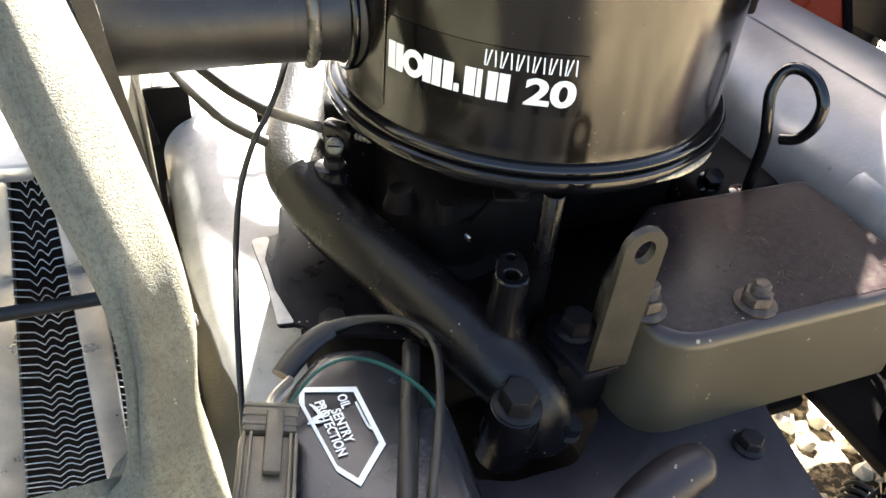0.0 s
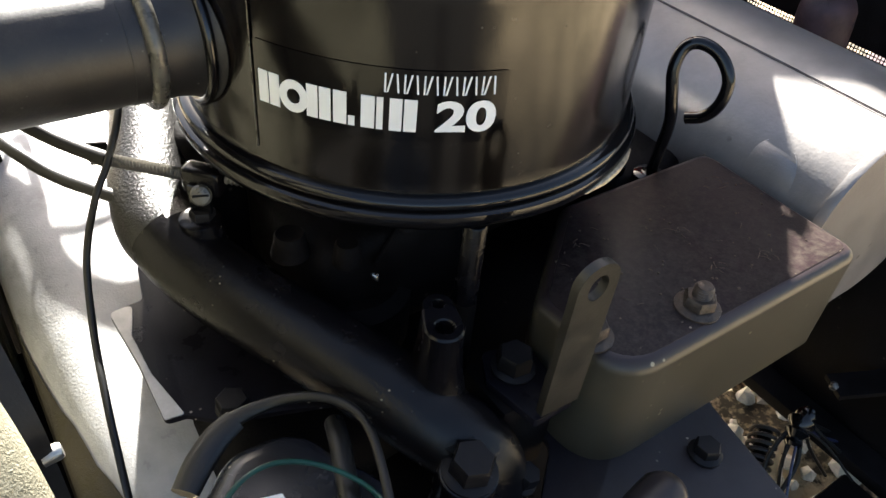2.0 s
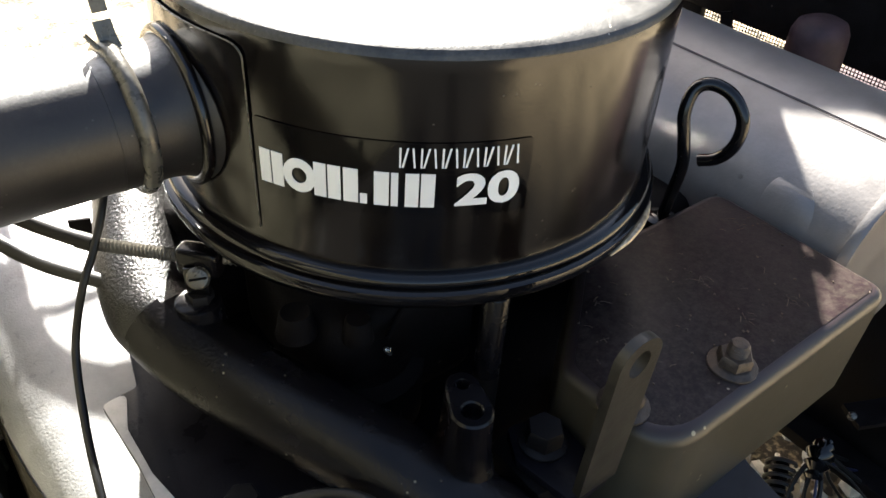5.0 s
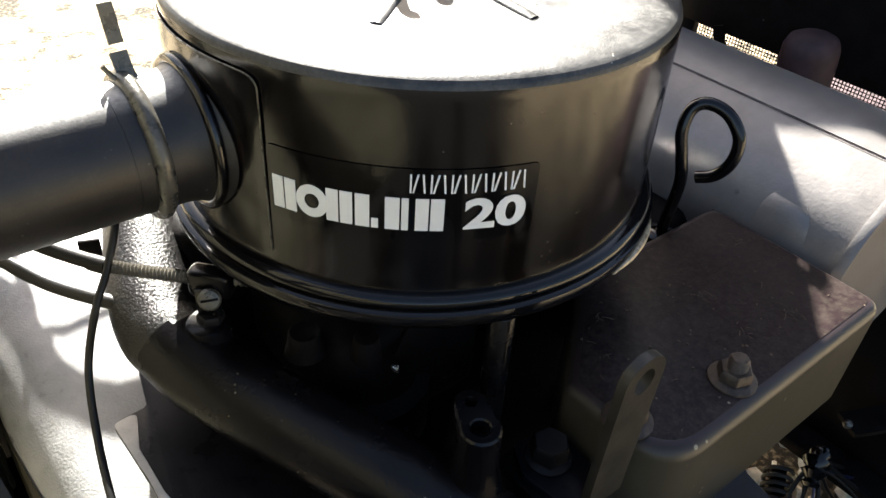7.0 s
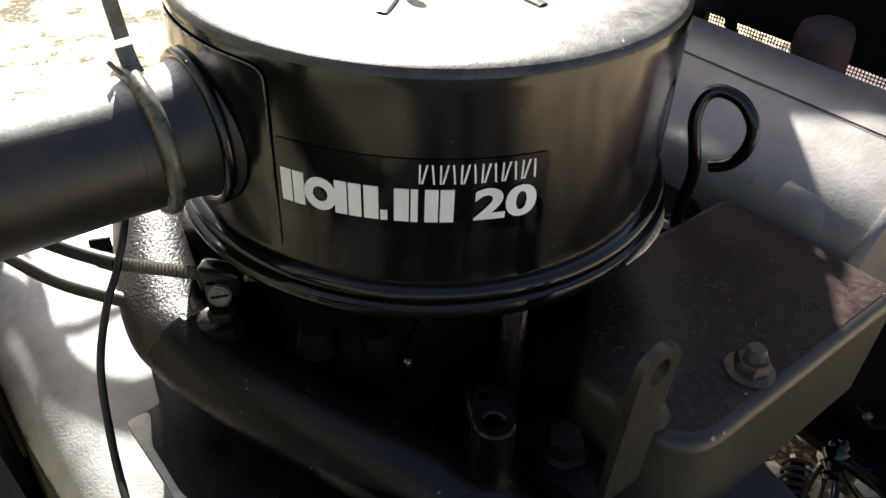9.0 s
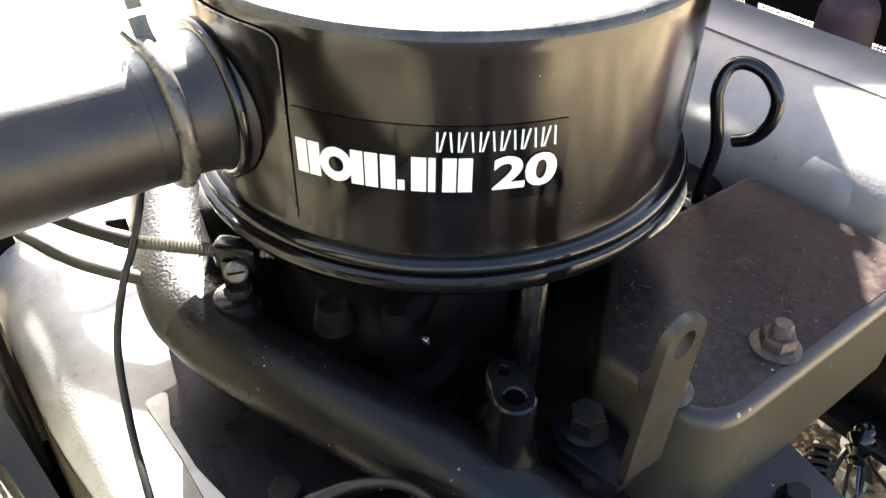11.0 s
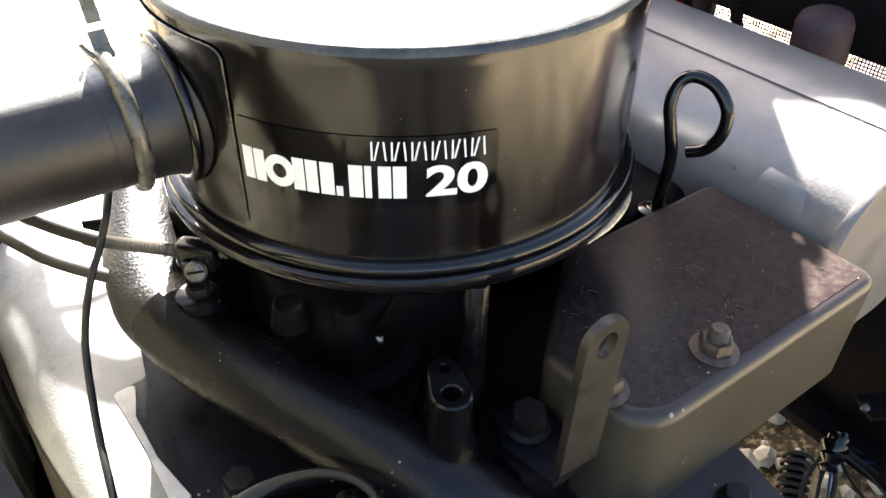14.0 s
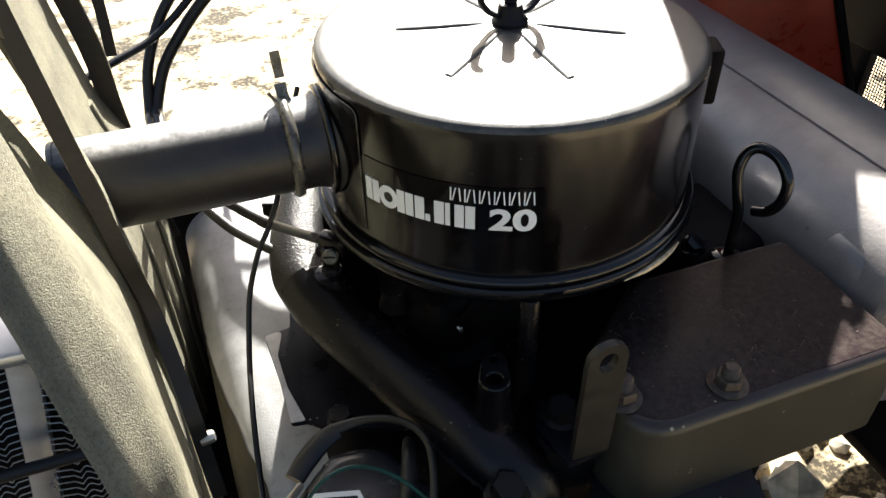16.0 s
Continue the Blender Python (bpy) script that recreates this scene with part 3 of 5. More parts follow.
# ---- muffler behind the shield ----
muf = thing("muffler", "grey painted muffler drum with a lapped seam", "muffler", (0.224, 0.03, -0.13))
MU, MZ, MR = 0.224, -0.065, 0.060


def fuller(bm):
    """Widens the muffler's flank beside the shield: its section is oval there."""
    for w in bm.verts:
        du, dz = w.co.x - MU, w.co.z - MZ
        a = math.degrees(math.atan2(dz, du)) % 360
        f = min(max((a - 112) / 52, 0), 1) if a < 230 else max(0.0, 1 - (a - 230) / 40)
        k = 1 + 0.19 * f * f * (3 - 2 * f)
        w.co.x, w.co.z = MU + du * k, MZ + dz * k
    return bm


def flank_z(u):
    """Height of the widened flank at a place across it."""
    best = MZ
    for k in range(920, 1790):
        i = k / 10
        f = min(max((i - 112) / 52, 0), 1)
        q = MR * (1 + 0.19 * f * f * (3 - 2 * f))
        if MU + q * math.cos(radians(i)) <= u:
            break
        best = MZ + q * math.sin(radians(i))
    return best


part("drum", fuller(lathe([(0.050, -0.125), (MR - 0.003, -0.1245), (MR, -0.122), (MR, 0.24), (MR - 0.003, 0.2435), (0.05, 0.244)], (MU, 0, MZ), (0, 1, 0), 96)), M_GREY, muf)
bm = bmesh.new()
loops = []
for v in (-0.118, 0.238):
    a0, a1 = radians(66), radians(114)
    arc = [Vector((MU + (MR + 0.0007) * math.cos(a0 + (a1 - a0) * i / 10), v, MZ + (MR + 0.0007) * math.sin(a0 + (a1 - a0) * i / 10))) for i in range(11)]
    arc += [Vector((MU + (MR - 0.001) * math.cos(a1 + (a0 - a1) * i / 10), v, MZ + (MR - 0.001) * math.sin(a1 + (a0 - a1) * i / 10))) for i in range(11)]
    loops.append(arc)
ring_loops(bm, loops)
part("lap_seam", bm, M_GREY, muf)
part("end_rim", fuller(lathe([(MR - 0.004, -0.1262), (MR + 0.0018, -0.1262), (MR + 0.0022, -0.1245), (MR + 0.0018, -0.121), (MR - 0.001, -0.1205)], (MU, 0, MZ), (0, 1, 0), 96)), M_GREY, muf)
part("seam_line", tube([(MU + (MR + 0.0006) * math.cos(radians(115)), v, MZ + (MR + 0.0006) * math.sin(radians(115))) for v in (-0.12, 0.0, 0.12, 0.238)], 0.0002, 6, 4), M_PIPE, muf, "thin rusty seam line")
tab_bm = bmesh.new()
loops = []
for i in range(17):
    q = i / 16
    u = 0.1530 + 0.0120 * q
    mid_v, half = -0.0905 + 0.004 * q, 0.0135 * math.sqrt(max(1 - q ** 2.6, 0.004))
    z = flank_z(u) + 0.0003
    loops.append([(u, mid_v - half, z - 0.004), (u, mid_v - half, z - 0.0003), (u, mid_v - half + 0.0004, z), (u, mid_v + half - 0.0004, z), (u, mid_v + half, z - 0.0003), (u, mid_v + half, z - 0.004)])
ring_loops(tab_bm, loops)
part("weld_tab", tab_bm, M_GREY, muf)

# ---- intake manifold ----
man = thing("intake_manifold", "rough black cast intake manifold pipe", "manifold", (-0.08, -0.06, -0.10))
ELBOW = [((-0.0830, 0.0960, -0.0180), 0.0160), ((-0.0915, 0.0740, -0.0255), 0.0163), ((-0.0990, 0.0540, -0.0325), 0.0166), ((-0.1075, 0.0300, -0.0400), 0.0168), ((-0.1108, 0.0140, -0.0448), 0.0167), ((-0.1102, 0.0040, -0.0470), 0.0164)]
RUN = [((-0.1102, 0.004, -0.047), 0.0162), ((-0.1035, -0.0160, -0.0530), 0.0164), ((-0.0905, -0.0445, -0.0580), 0.0162), ((-0.0690, -0.0850, -0.0660), 0.0162), ((-0.0545, -0.1110, -0.0740), 0.0163), ((-0.0425, -0.1260, -0.0855), 0.0155), ((-0.0385, -0.1310, -0.104), 0.0150)]
for name, near, material, label in (("runner", True, M_CAST, ""), ("elbow", False, M_GRAIN, "pebbled sunlit elbow")):
    bm = tube([p for p, r in ELBOW[:-1] + RUN], [r for p, r in ELBOW[:-1] + RUN], 36, 8)
    bmesh.ops.delete(bm, geom=[f for f in bm.faces if (f.calc_center_median().y < -0.002) != near], context='FACES')
    part(name, bm, material, man, label)
part("screw_boss", lathe([(0.0115, -0.052), (0.0092, -0.044), (0.0086, -0.036), (0.0082, -0.0325), (0.0070, -0.0318)], (-0.0995, -0.0085, 0), (0, 0, 1), 24), M_BOSS, man)


def two_hole_boss(c1, r1, h1, c2, r2, h2, z0, z1, depth):
    """A flat-topped oval boss with two open holes."""
    bm = bmesh.new()
    ax = math.atan2(c1[1] - c2[1], c1[0] - c2[0])
    turn = math.asin((r2 - r1) / math.hypot(c1[0] - c2[0], c1[1] - c2[1]))

    def outline(k, z):
        pts = []
        for (cx, cy), rr, s in ((c1, r1, 0), (c2, r2, math.pi)):
            half = math.pi / 2 - turn * (1 if s == 0 else -1)
            pts += [Vector((cx + rr * k * math.cos(ax + s + q), cy + rr * k * math.sin(ax + s + q), z)) for q in [half * (-1 + 2 * n / 12) for n in range(13)]]
        return pts
    rings = ring_loops(bm, [outline(1.45, z0), outline(1.16, z0 + (z1 - z0) * 0.35), outline(1.02, z0 + (z1 - z0) * 0.75), outline(1.0, z1 - 0.0008), outline(0.90, z1)], True, False, False)
    rims = [rings[-1]]
    for (cx, cy), hr in ((c1, h1), (c2, h2)):
        well = [[Vector((cx + rr * math.cos(2 * math.pi * n / 20), cy + rr * math.sin(2 * math.pi * n / 20), z)) for n in range(20)] for rr, z in ((hr * 1.15, z1), (hr, z1 - 0.0006), (hr, z1 - depth))]
        rims.append(ring_loops(bm, well, True, False, True)[0])
    edges = []
    for rim in rims:
        for n in range(len(rim)):
            edges.append(bm.edges.get((rim[n - 1], rim[n])))
    bmesh.ops.triangle_fill(bm, edges=edges, use_beauty=True)
    bmesh.ops.recalc_face_normals(bm, faces=bm.faces)
    return bm


part("tapped_boss", two_hole_boss((-0.0500, -0.1048), 0.0072, 0.0034, (-0.0457, -0.0945), 0.0058, 0.0021, -0.064, -0.0315, 0.007), M_BOSS, man)
part("flange_boss", lathe([(0.0128, -0.108), (0.0120, -0.095), (0.0113, -0.080), (0.0108, -0.0755), (0.009, -0.0746)], (-0.0557, -0.1441, 0), (0.0, -0.12, 1), 28), M_BOSS, man)
bolt("manifold_bolt", (-0.0557, -0.1352, -0.0745), (0.0, -0.12, 1), 0.0143, 0.0085, 0.0103, "black hexagon bolt clamping the manifold flange", M_BOLT, 8)
bolt("side_bolt", (-0.0310, -0.1385, -0.0960), (0.25, -0.25, 1), 0.0092, 0.0062, 0.0064, "small black bolt beside the manifold flange", M_BOLT, 20)

# ---- carburettor under the air cleaner ----
carb = thing("carburettor", "grimy dark carburettor body under the air cleaner", "carburettor", (-0.03, -0.01, -0.10))
part("body", block((0.075, 0.080, 0.060), (-0.030, -0.006, -0.068), 0.010, 3), M_DARK, carb)
part("throat", lathe([(0.036, -0.06), (0.034, -0.03), (0.045, -0.014), (0.05, -0.0105)], (-0.01, 0, 0), (0, 0, 1), 40), M_DARK, carb)
part("float_bowl", lathe([(0.024, -0.11), (0.027, -0.10), (0.027, -0.075), (0.022, -0.07)], (-0.045, -0.03, 0), (0, 0, 1), 32), M_DARK, carb)
part("cap", lathe([(0.0080, -0.044), (0.0066, -0.0385), (0.0062, -0.0350), (0.0054, -0.0340), (0.0040, -0.0346), (0.001, -0.0348)], (-0.0730, -0.0315, 0), (0, 0, 1), 24), M_DARK, carb)
part("cap", lathe([(0.006, -0.044), (0.005, -0.035), (0.0042, -0.034), (0.001, -0.0342)], (-0.056, -0.047, 0), (0, 0, 1), 20), M_DARK, carb)
part("linkage_rod", tube([(-0.045, -0.050, -0.048), (-0.030, -0.042, -0.040), (-0.012, -0.030, -0.034), (0.0, -0.012, -0.03)], 0.0011, 8, 5), M_DARK, carb)
part("throttle_link", tube([(-0.0462, -0.0500, -0.0525), (-0.0448, -0.0505, -0.0540), (-0.0440, -0.0508, -0.0562)], [0.0007, 0.0016, 0.0008], 8, 4), M_STEEL, carb, "bright steel link")
part("choke_lever", slab(rounded([(-0.0330, -0.0500, 0.002), (-0.0180, -0.0540, 0.0025), (-0.0140, -0.0470, 0.003), (-0.0300, -0.0400, 0.002)], 4), -0.0365, -0.0348, 0.0004, 2), M_BOLT, carb)
part("lever_pivot", lathe([(0.0040, -0.0375), (0.0040, -0.0325), (0.0034, -0.0318), (0.0012, -0.0316)], (-0.0195, -0.0490, 0), (0, 0, 1), 18), M_BOLT, carb)
post = thing("support_post", "dark steel post between baffle and air cleaner", "post", (-0.022, -0.083, -0.10))
part("shaft", lathe([(0.0048, -0.050), (0.0048, -0.012), (0.0044, -0.0115)], (-0.0232, -0.0825, 0), (0, 0, 1), 24), M_BOSS, post)
# shade under the cleaner is put into this lower end's material
part("foot", lathe([(0.0050, -0.1045), (0.0050, -0.052), (0.0046, -0.050)], (-0.0232, -0.0825, 0), (0, 0, 1), 24), M_DARK, post, "lower end made dull black for the shade there")

# ---- lifting strap ----
strap = thing("lifting_strap", "flat black steel strap with a slotted eye", "bracket", eng(0.040, -0.130, -0.066))
a, b = eng(0.0317, -0.1317, -0.0648), eng(0.0482, -0.1249, -0.0648)
top = eng(0.0405, -0.1300, 0.0070)
axis_x = (b - a).normalized()
up = (Vector((top - (a + b) / 2))).normalized()
up = (up - axis_x * up.dot(axis_x)).normalized()
nrm = axis_x.cross(up).normalized()
mid = (a + b) / 2
W2, HS = 0.0088, (top - mid).length
outline = [(-W2, 0.0), (W2, 0.0), (W2, HS - W2)] + [(W2 * math.cos(radians(t)), HS - W2 + W2 * math.sin(radians(t))) for t in range(15, 180, 15)] + [(-W2, HS - W2)]
hole = [(0.0042 * math.cos(radians(t)), HS - W2 - 0.0012 + 0.0055 * math.sin(radians(t))) for t in range(0, 360, 15)]


def plate_with_hole(outline, hole, place, thick):
    """A flat bar with an eye through it."""
    bm = bmesh.new()
    sides = []
    for d in (-thick / 2, thick / 2):
        o = [bm.verts.new(place(x, y, d)) for x, y in outline]
        h = [bm.verts.new(place(x, y, d)) for x, y in hole]
        es = [bm.edges.new((o[i], o[(i + 1) % len(o)])) for i in range(len(o))] + [bm.edges.new((h[i], h[(i + 1) % len(h)])) for i in range(len(h))]
        bmesh.ops.triangle_fill(bm, use_beauty=True, edges=es)
        sides.append((o, h))
    for k in (0, 1):
        p, q = sides[0][k], sides[1][k]
        for i in range(len(p)):
            j = (i + 1) % len(p)
            bm.faces.new((p[i], p[j], q[j], q[i]))
    return bm


part("bar", plate_with_hole(outline, hole, lambda x, y, d: mid + axis_x * x + up * y + nrm * d, 0.0034), M_STRAP, strap)
fz = -0.0675
bo = eng(0.029, -0.107, fz)
fp = rounded([(a.x - 0.001, a.y - 0.001, 0.002), (b.x, b.y, 0.002), (bo.x + 0.013, bo.y + 0.008, 0.004), (bo.x - 0.006, bo.y + 0.013, 0.004), (bo.x - 0.013, bo.y, 0.004)], 4)
part("foot", slab(fp, fz - 0.0035, fz, 0.0006, 2), M_PLATE, strap)
bolt("strap_bolt", (bo.x, bo.y, fz), (0, 0, 1), 0.0127, 0.0080, 0.0090, "black hexagon bolt holding the lifting strap", M_BOLT, 22)
part("pad", block((0.030, 0.030, 0.05), (bo.x, bo.y, fz - 0.029), 0.005), M_DARK, strap)

# ---- dipstick loop ----
loop = thing("dipstick_handle", "glossy black bent rod loop handle", "handle", eng(0.1276, 0.0026, -0.0530))
part("rod", tube([eng(*p) for p in ((0.1290, 0.0040, -0.0600), (0.1268, -0.0010, -0.0420), (0.1235, -0.0080, -0.0190), (0.1200, -0.0085, -0.0040), (0.1185, -0.0060, 0.0070), (0.1215, -0.0040, 0.0165), (0.1275, -0.0060, 0.0200), (0.1345, -0.0125, 0.0175), (0.1390, -0.0185, 0.0085), (0.1385, -0.0190, -0.0030), (0.1355, -0.0145, -0.0120), (0.1305, -0.0090, -0.0160))], 0.0029, 14, 6), M_RIM, loop)
part("collar", lathe([(0.009, -0.064), (0.0085, -0.056), (0.006, -0.0545), (0.0035, -0.054)], eng(0.1285, 0.0035, 0), (0, 0, 1), 20), M_RIM, loop)

bolt("rear_bolt", (0.1090, -0.0320, -0.0600), (-0.3, -0.5, 0.8), 0.0100, 0.0100, 0.0070, "glossy black bolt under the air cleaner rim", M_RIM, 14)

# ---- choke cable, its clamp and other cables ----
choke = thing("choke_cable", "grey sheathed control cable with a close-wound wire end", "cable", (-0.12, 0.02, -0.02))
part("sheath", tube([(-0.1231, 0.0249, -0.018), (-0.1367, 0.0425, -0.015), (-0.1490, 0.0560, -0.008), (-0.163, 0.085, -0.004), (-0.170, 0.125, -0.018), (-0.173, 0.170, -0.027)], 0.0030, 12, 8), M_CABLE, choke)
part("wire_sleeve", coil((-0.1231, 0.0249, -0.018), (-0.1000, -0.0005, -0.017), 0.0021, 24), M_COIL, choke)
part("wire_tip", coil((-0.0890, -0.0125, -0.0150), (-0.0835, -0.0185, -0.0146), 0.0017, 4), M_COIL, choke)
part("ferrule", tube([(-0.1262, 0.0290, -0.0176), (-0.1240, 0.0262, -0.0179), (-0.1222, 0.0238, -0.0180)], 0.0033, 12, 3), M_CABLE, choke)
cl = thing("cable_clamp", "small black cable clamp with a slotted screw", "clamp", (-0.098, -0.007, -0.031))
part("saddle", block((0.0158, 0.0085, 0.0112), (-0.0952, -0.0056, -0.0172), 0.0022, 3, turn=-47), M_BOSS, cl)
part("tab", block((0.0085, 0.0030, 0.013), (-0.0985, -0.0088, -0.0235), 0.0008, turn=-40), M_RIM, cl)
sc = lathe([(0.0040, 0), (0.0042, 0.0015), (0.0034, 0.0026), (0.0005, 0.0030)], (-0.0985, -0.0105, -0.0205), (-0.35, -0.8, 0.45), 20)
part("screw", sc, M_BAND, cl)
part("screw_slot", block((0.0060, 0.0008, 0.0008), None, 0.0, m=Matrix.Translation((-0.0985 - 0.35 * 0.0031, -0.0105 - 0.8 * 0.0031, -0.0205 + 0.45 * 0.0031)) @ pose(0, 0, 0, 60, 0, -20)), M_DARK, cl)
part("nut", hexhead((-0.0985, -0.0085, -0.0325), (0, 0, 1), 0.0088, 0.004, 10), M_BOLT, cl)
c2 = thing("throttle_cable", "black sheathed throttle cable", "cable", (-0.14, 0.04, -0.04))
part("sheath", tube([(-0.112, 0.012, -0.037), (-0.1284, 0.0307, -0.035), (-0.1404, 0.0481, -0.034), (-0.1510, 0.0640, -0.028), (-0.160, 0.095, -0.028), (-0.165, 0.130, -0.030), (-0.168, 0.170, -0.027)], 0.0029, 12, 8), M_RUBBER, c2)
c3 = thing("thin_cable", "thin black cable hanging down the shroud", "cable", (-0.14, 0.0, -0.09))
part("sheath", tube([(-0.090, 0.075, 0.030), (-0.1020, 0.056, 0.012), (-0.1139, 0.030, -0.0030), (-0.1235, 0.0210, -0.0180), (-0.1317, 0.0150, -0.0285), (-0.1405, 0.0090, -0.0490), (-0.1470, -0.0100, -0.0660), (-0.1515, -0.0340, -0.0750), (-0.1555, -0.0582, -0.0908), (-0.160, -0.085, -0.125), (-0.165, -0.11, -0.17)], 0.0015, 10, 8), M_RUBBER, c3)

# ---- blower shroud and its side baffle ----
shroud = thing("blower_shroud", "pale dusty sheet metal blower shroud in full sun", "shroud", (-0.15, 0.05, -0.25))
prof = [(0.40, -0.125), (0.30, -0.09), (0.20, -0.085), (0.12, -0.092), (0.07, -0.104), (0.03, -0.116), (-0.01, -0.130), (-0.05, -0.150), (-0.09, -0.180), (-0.12, -0.22), (-0.135, -0.28)]
sp = smooth_path([(0, v, z) for v, z in prof], 4)
bm = bmesh.new()
loops = []
for i, p in enumerate(sp):
    d = (sp[min(i + 1, len(sp) - 1)] - sp[max(i - 1, 0)]).normalized()
    nv = Vector((0, d.z, -d.y))
    if nv.z < 0 and abs(nv.z) > 0.2:
        nv = -nv
    loops.append((Vector((0, p.y, p.z)), nv))


def strip(cols):
    bm = bmesh.new()
    ring_loops(bm, [[c + Vector((u, 0, 0)) + n * k for u, k in cols] for c, n in loops], False, False, False)
    return bm


ROUND = [(-0.1730 + 0.029 * (1 - math.cos(radians(a))), -0.029 * (1 - math.sin(radians(a)))) for a in range(0, 91, 9)]
part("shell", strip([(-0.1730, -0.15), (-0.1730, -0.07)] + ROUND + [(-0.128, 0.0), (-0.100, 0.0), (-0.091, -0.002), (-0.086, -0.03)]), M_SHROUD, shroud, smooth=60)
part("side_roll", strip([(-0.1752, -0.16), (-0.1752, -0.075), (-0.1752, -0.052), (-0.1745, -0.046), (-0.1730, -0.044), (-0.1715, -0.046)]), M_ROLL, shroud, "dirt-caked rolled lip", smooth=60)
# caked dirt, spread wider to paint in the shaded lower edge
low = [q for q in loops if q[0].y < 0.085]
bm = bmesh.new()
grow = [min(1.0, i / 12) * (1 + 0.10 * noise.noise((i * 0.55, 2.0, 0))) for i in range(len(low))]
ring_loops(bm, [[c + Vector((-0.1736 + 0.029 * (1 - math.cos(radians(a * g))), 0, 0)) + n * (0.0006 - 0.029 * (1 - math.sin(radians(a * g)))) for a in (0, 10, 20, 30, 40, 50, 58, 66)] for (c, n), g in zip(low, grow)], False, False, False)
part("dirt_crust", bm, M_ROLL, shroud, "brown caked dirt and painted shade on the lower edge", smooth=60)
part("tab", block((0.0090, 0.0016, 0.012), (-0.1165, 0.0790, -0.0490), 0.0004, turn=-20), M_DARK, shroud, "small black tab")

baf = thing("side_baffle", "black painted baffle plate with a sunlit edge", "baffle", (-0.10, -0.03, -0.10))
poly = rounded([(-0.1381, 0.0125, 0.004), (-0.1364, -0.0232, 0.004), (-0.1367, -0.0540, 0.003), (-0.1290, -0.0552, 0.003), (-0.1190, -0.0640, 0.006), (-0.060, -0.085, 0.01), (-0.02, -0.02, 0.01), (-0.06, 0.06, 0.01), (-0.118, 0.040, 0.01), (-0.1235, 0.0135, 0.003)], 5)
poly = poly[::-1] if sum((poly[i - 1].x * poly[i].y - poly[i].x * poly[i - 1].y) for i in range(len(poly))) < 0 else poly
part("sheet", slab(poly, -0.0862, -0.0837, 0.001, 2), M_PLATE, baf)
# pale strip paints the sunlit part of the black plate
strip_bm = slab(rounded([(-0.1380, 0.0115, 0.003), (-0.1362, -0.0228, 0.002), (-0.1366, -0.0535, 0.001), (-0.1292, -0.0545, 0.001), (-0.1335, -0.0300, 0.002), (-0.1338, -0.0060, 0.002), (-0.1278, 0.0125, 0.003)], 4), -0.0840, -0.0834, 0.0002, 1)
part("worn_edge", strip_bm, M_EDGE, baf, "pale strip painted for the sunlit edge")
bolt("baffle_screw", (-0.1130, -0.0610, -0.0836), (0, 0, 1), 0.0110, 0.0045, 0.0066, "flat dark bolt in the side baffle", M_BOLT, 0)

# ---- engine block that closes the view below ----
blk = thing("engine_block", "grimy black engine block below the covers", "engine", (0.02, 0.02, -0.40))
part("crankcase", block((0.30, 0.36, 0.27), (0.030, 0.095, -0.250), 0.02, 3), M_DARK, blk)
part("intake_valley", block((0.20, 0.110, 0.1105), (0.050, 0.100, -0.06475), 0.003, 2), M_DARK, blk)
# the next two blocks are added to stop stray sun under the cleaner
part("intake_port", block((0.050, 0.060, 0.100), (-0.070, 0.060, -0.072), 0.008, 3), M_DARK, blk)
part("breather_cover", block((0.075, 0.056, 0.075), (0.060, 0.008, -0.0525), 0.008, 3), M_DARK, blk)
part("rear_casting", block((0.062, 0.075, 0.090), (0.131, -0.0075, -0.106), 0.010, 3), M_DARK, blk)
part("cylinder_barrel", lathe([(0.055, -0.19), (0.055, 0.02)], (-0.045, 0, -0.185), (0, 1, 0), 40), M_DARK, blk)

# ---- front panel of the tractor, beside the shroud ----
PU = -0.1885
front = thing("front_panel", "dusty olive sheet metal front panel with a rounded opening", "panel", (PU, -0.05, -0.30))


def lerp_at(table, z):
    """Value of a table of (z, value), z falling, at z."""
    for (z0, a0), (z1, a1) in zip(table, table[1:]):
        if z <= z0 and z >= z1:
            return a0 + (a1 - a0) * (z0 - z) / (z0 - z1)
    return table[0][1] if z > table[0][0] else table[-1][1]


NEAR = [(0.26, -0.12), (0.17, -0.05), (0.102, -0.030), (-0.03, -0.045), (-0.30, -0.06)]
FAR = [(0.26, 0.05), (0.12, 0.124), (-0.002, 0.132), (-0.05, 0.148), (-0.30, 0.135)]


def panel_u(v, z):
    """The panel is slightly bulged and leans forward at its top."""
    g = math.exp(-((v + 0.030) / 0.04) ** 2) * min(1, max(0, (0.12 - z) / 0.06))
    t = min(1, max(0, z / 0.10)) * min(1, max(0, (v + 0.06) / 0.07))
    k = min(1, max(0, (v - 0.02) / 0.12)) * min(1, max(0, (0.03 - z) / 0.06))
    return -0.1925 + 0.0105 * g - 0.014 * t + 0.0135 * k * k * (3 - 2 * k)


bm = bmesh.new()
loops = []
for i in range(61):
    z = 0.26 - 0.56 * i / 60
    v0, v1 = lerp_at(NEAR, z), lerp_at(FAR, z)
    row = [(panel_u(v0 + (v1 - v0) * k / 24, z), v0 + (v1 - v0) * k / 24, z) for k in range(25)]
    loops.append(row + [(x - 0.003, y, w) for x, y, w in row[::-1]])
ring_loops(bm, loops)
part("sheet", bm, M_OLIVE, front, smooth=40)
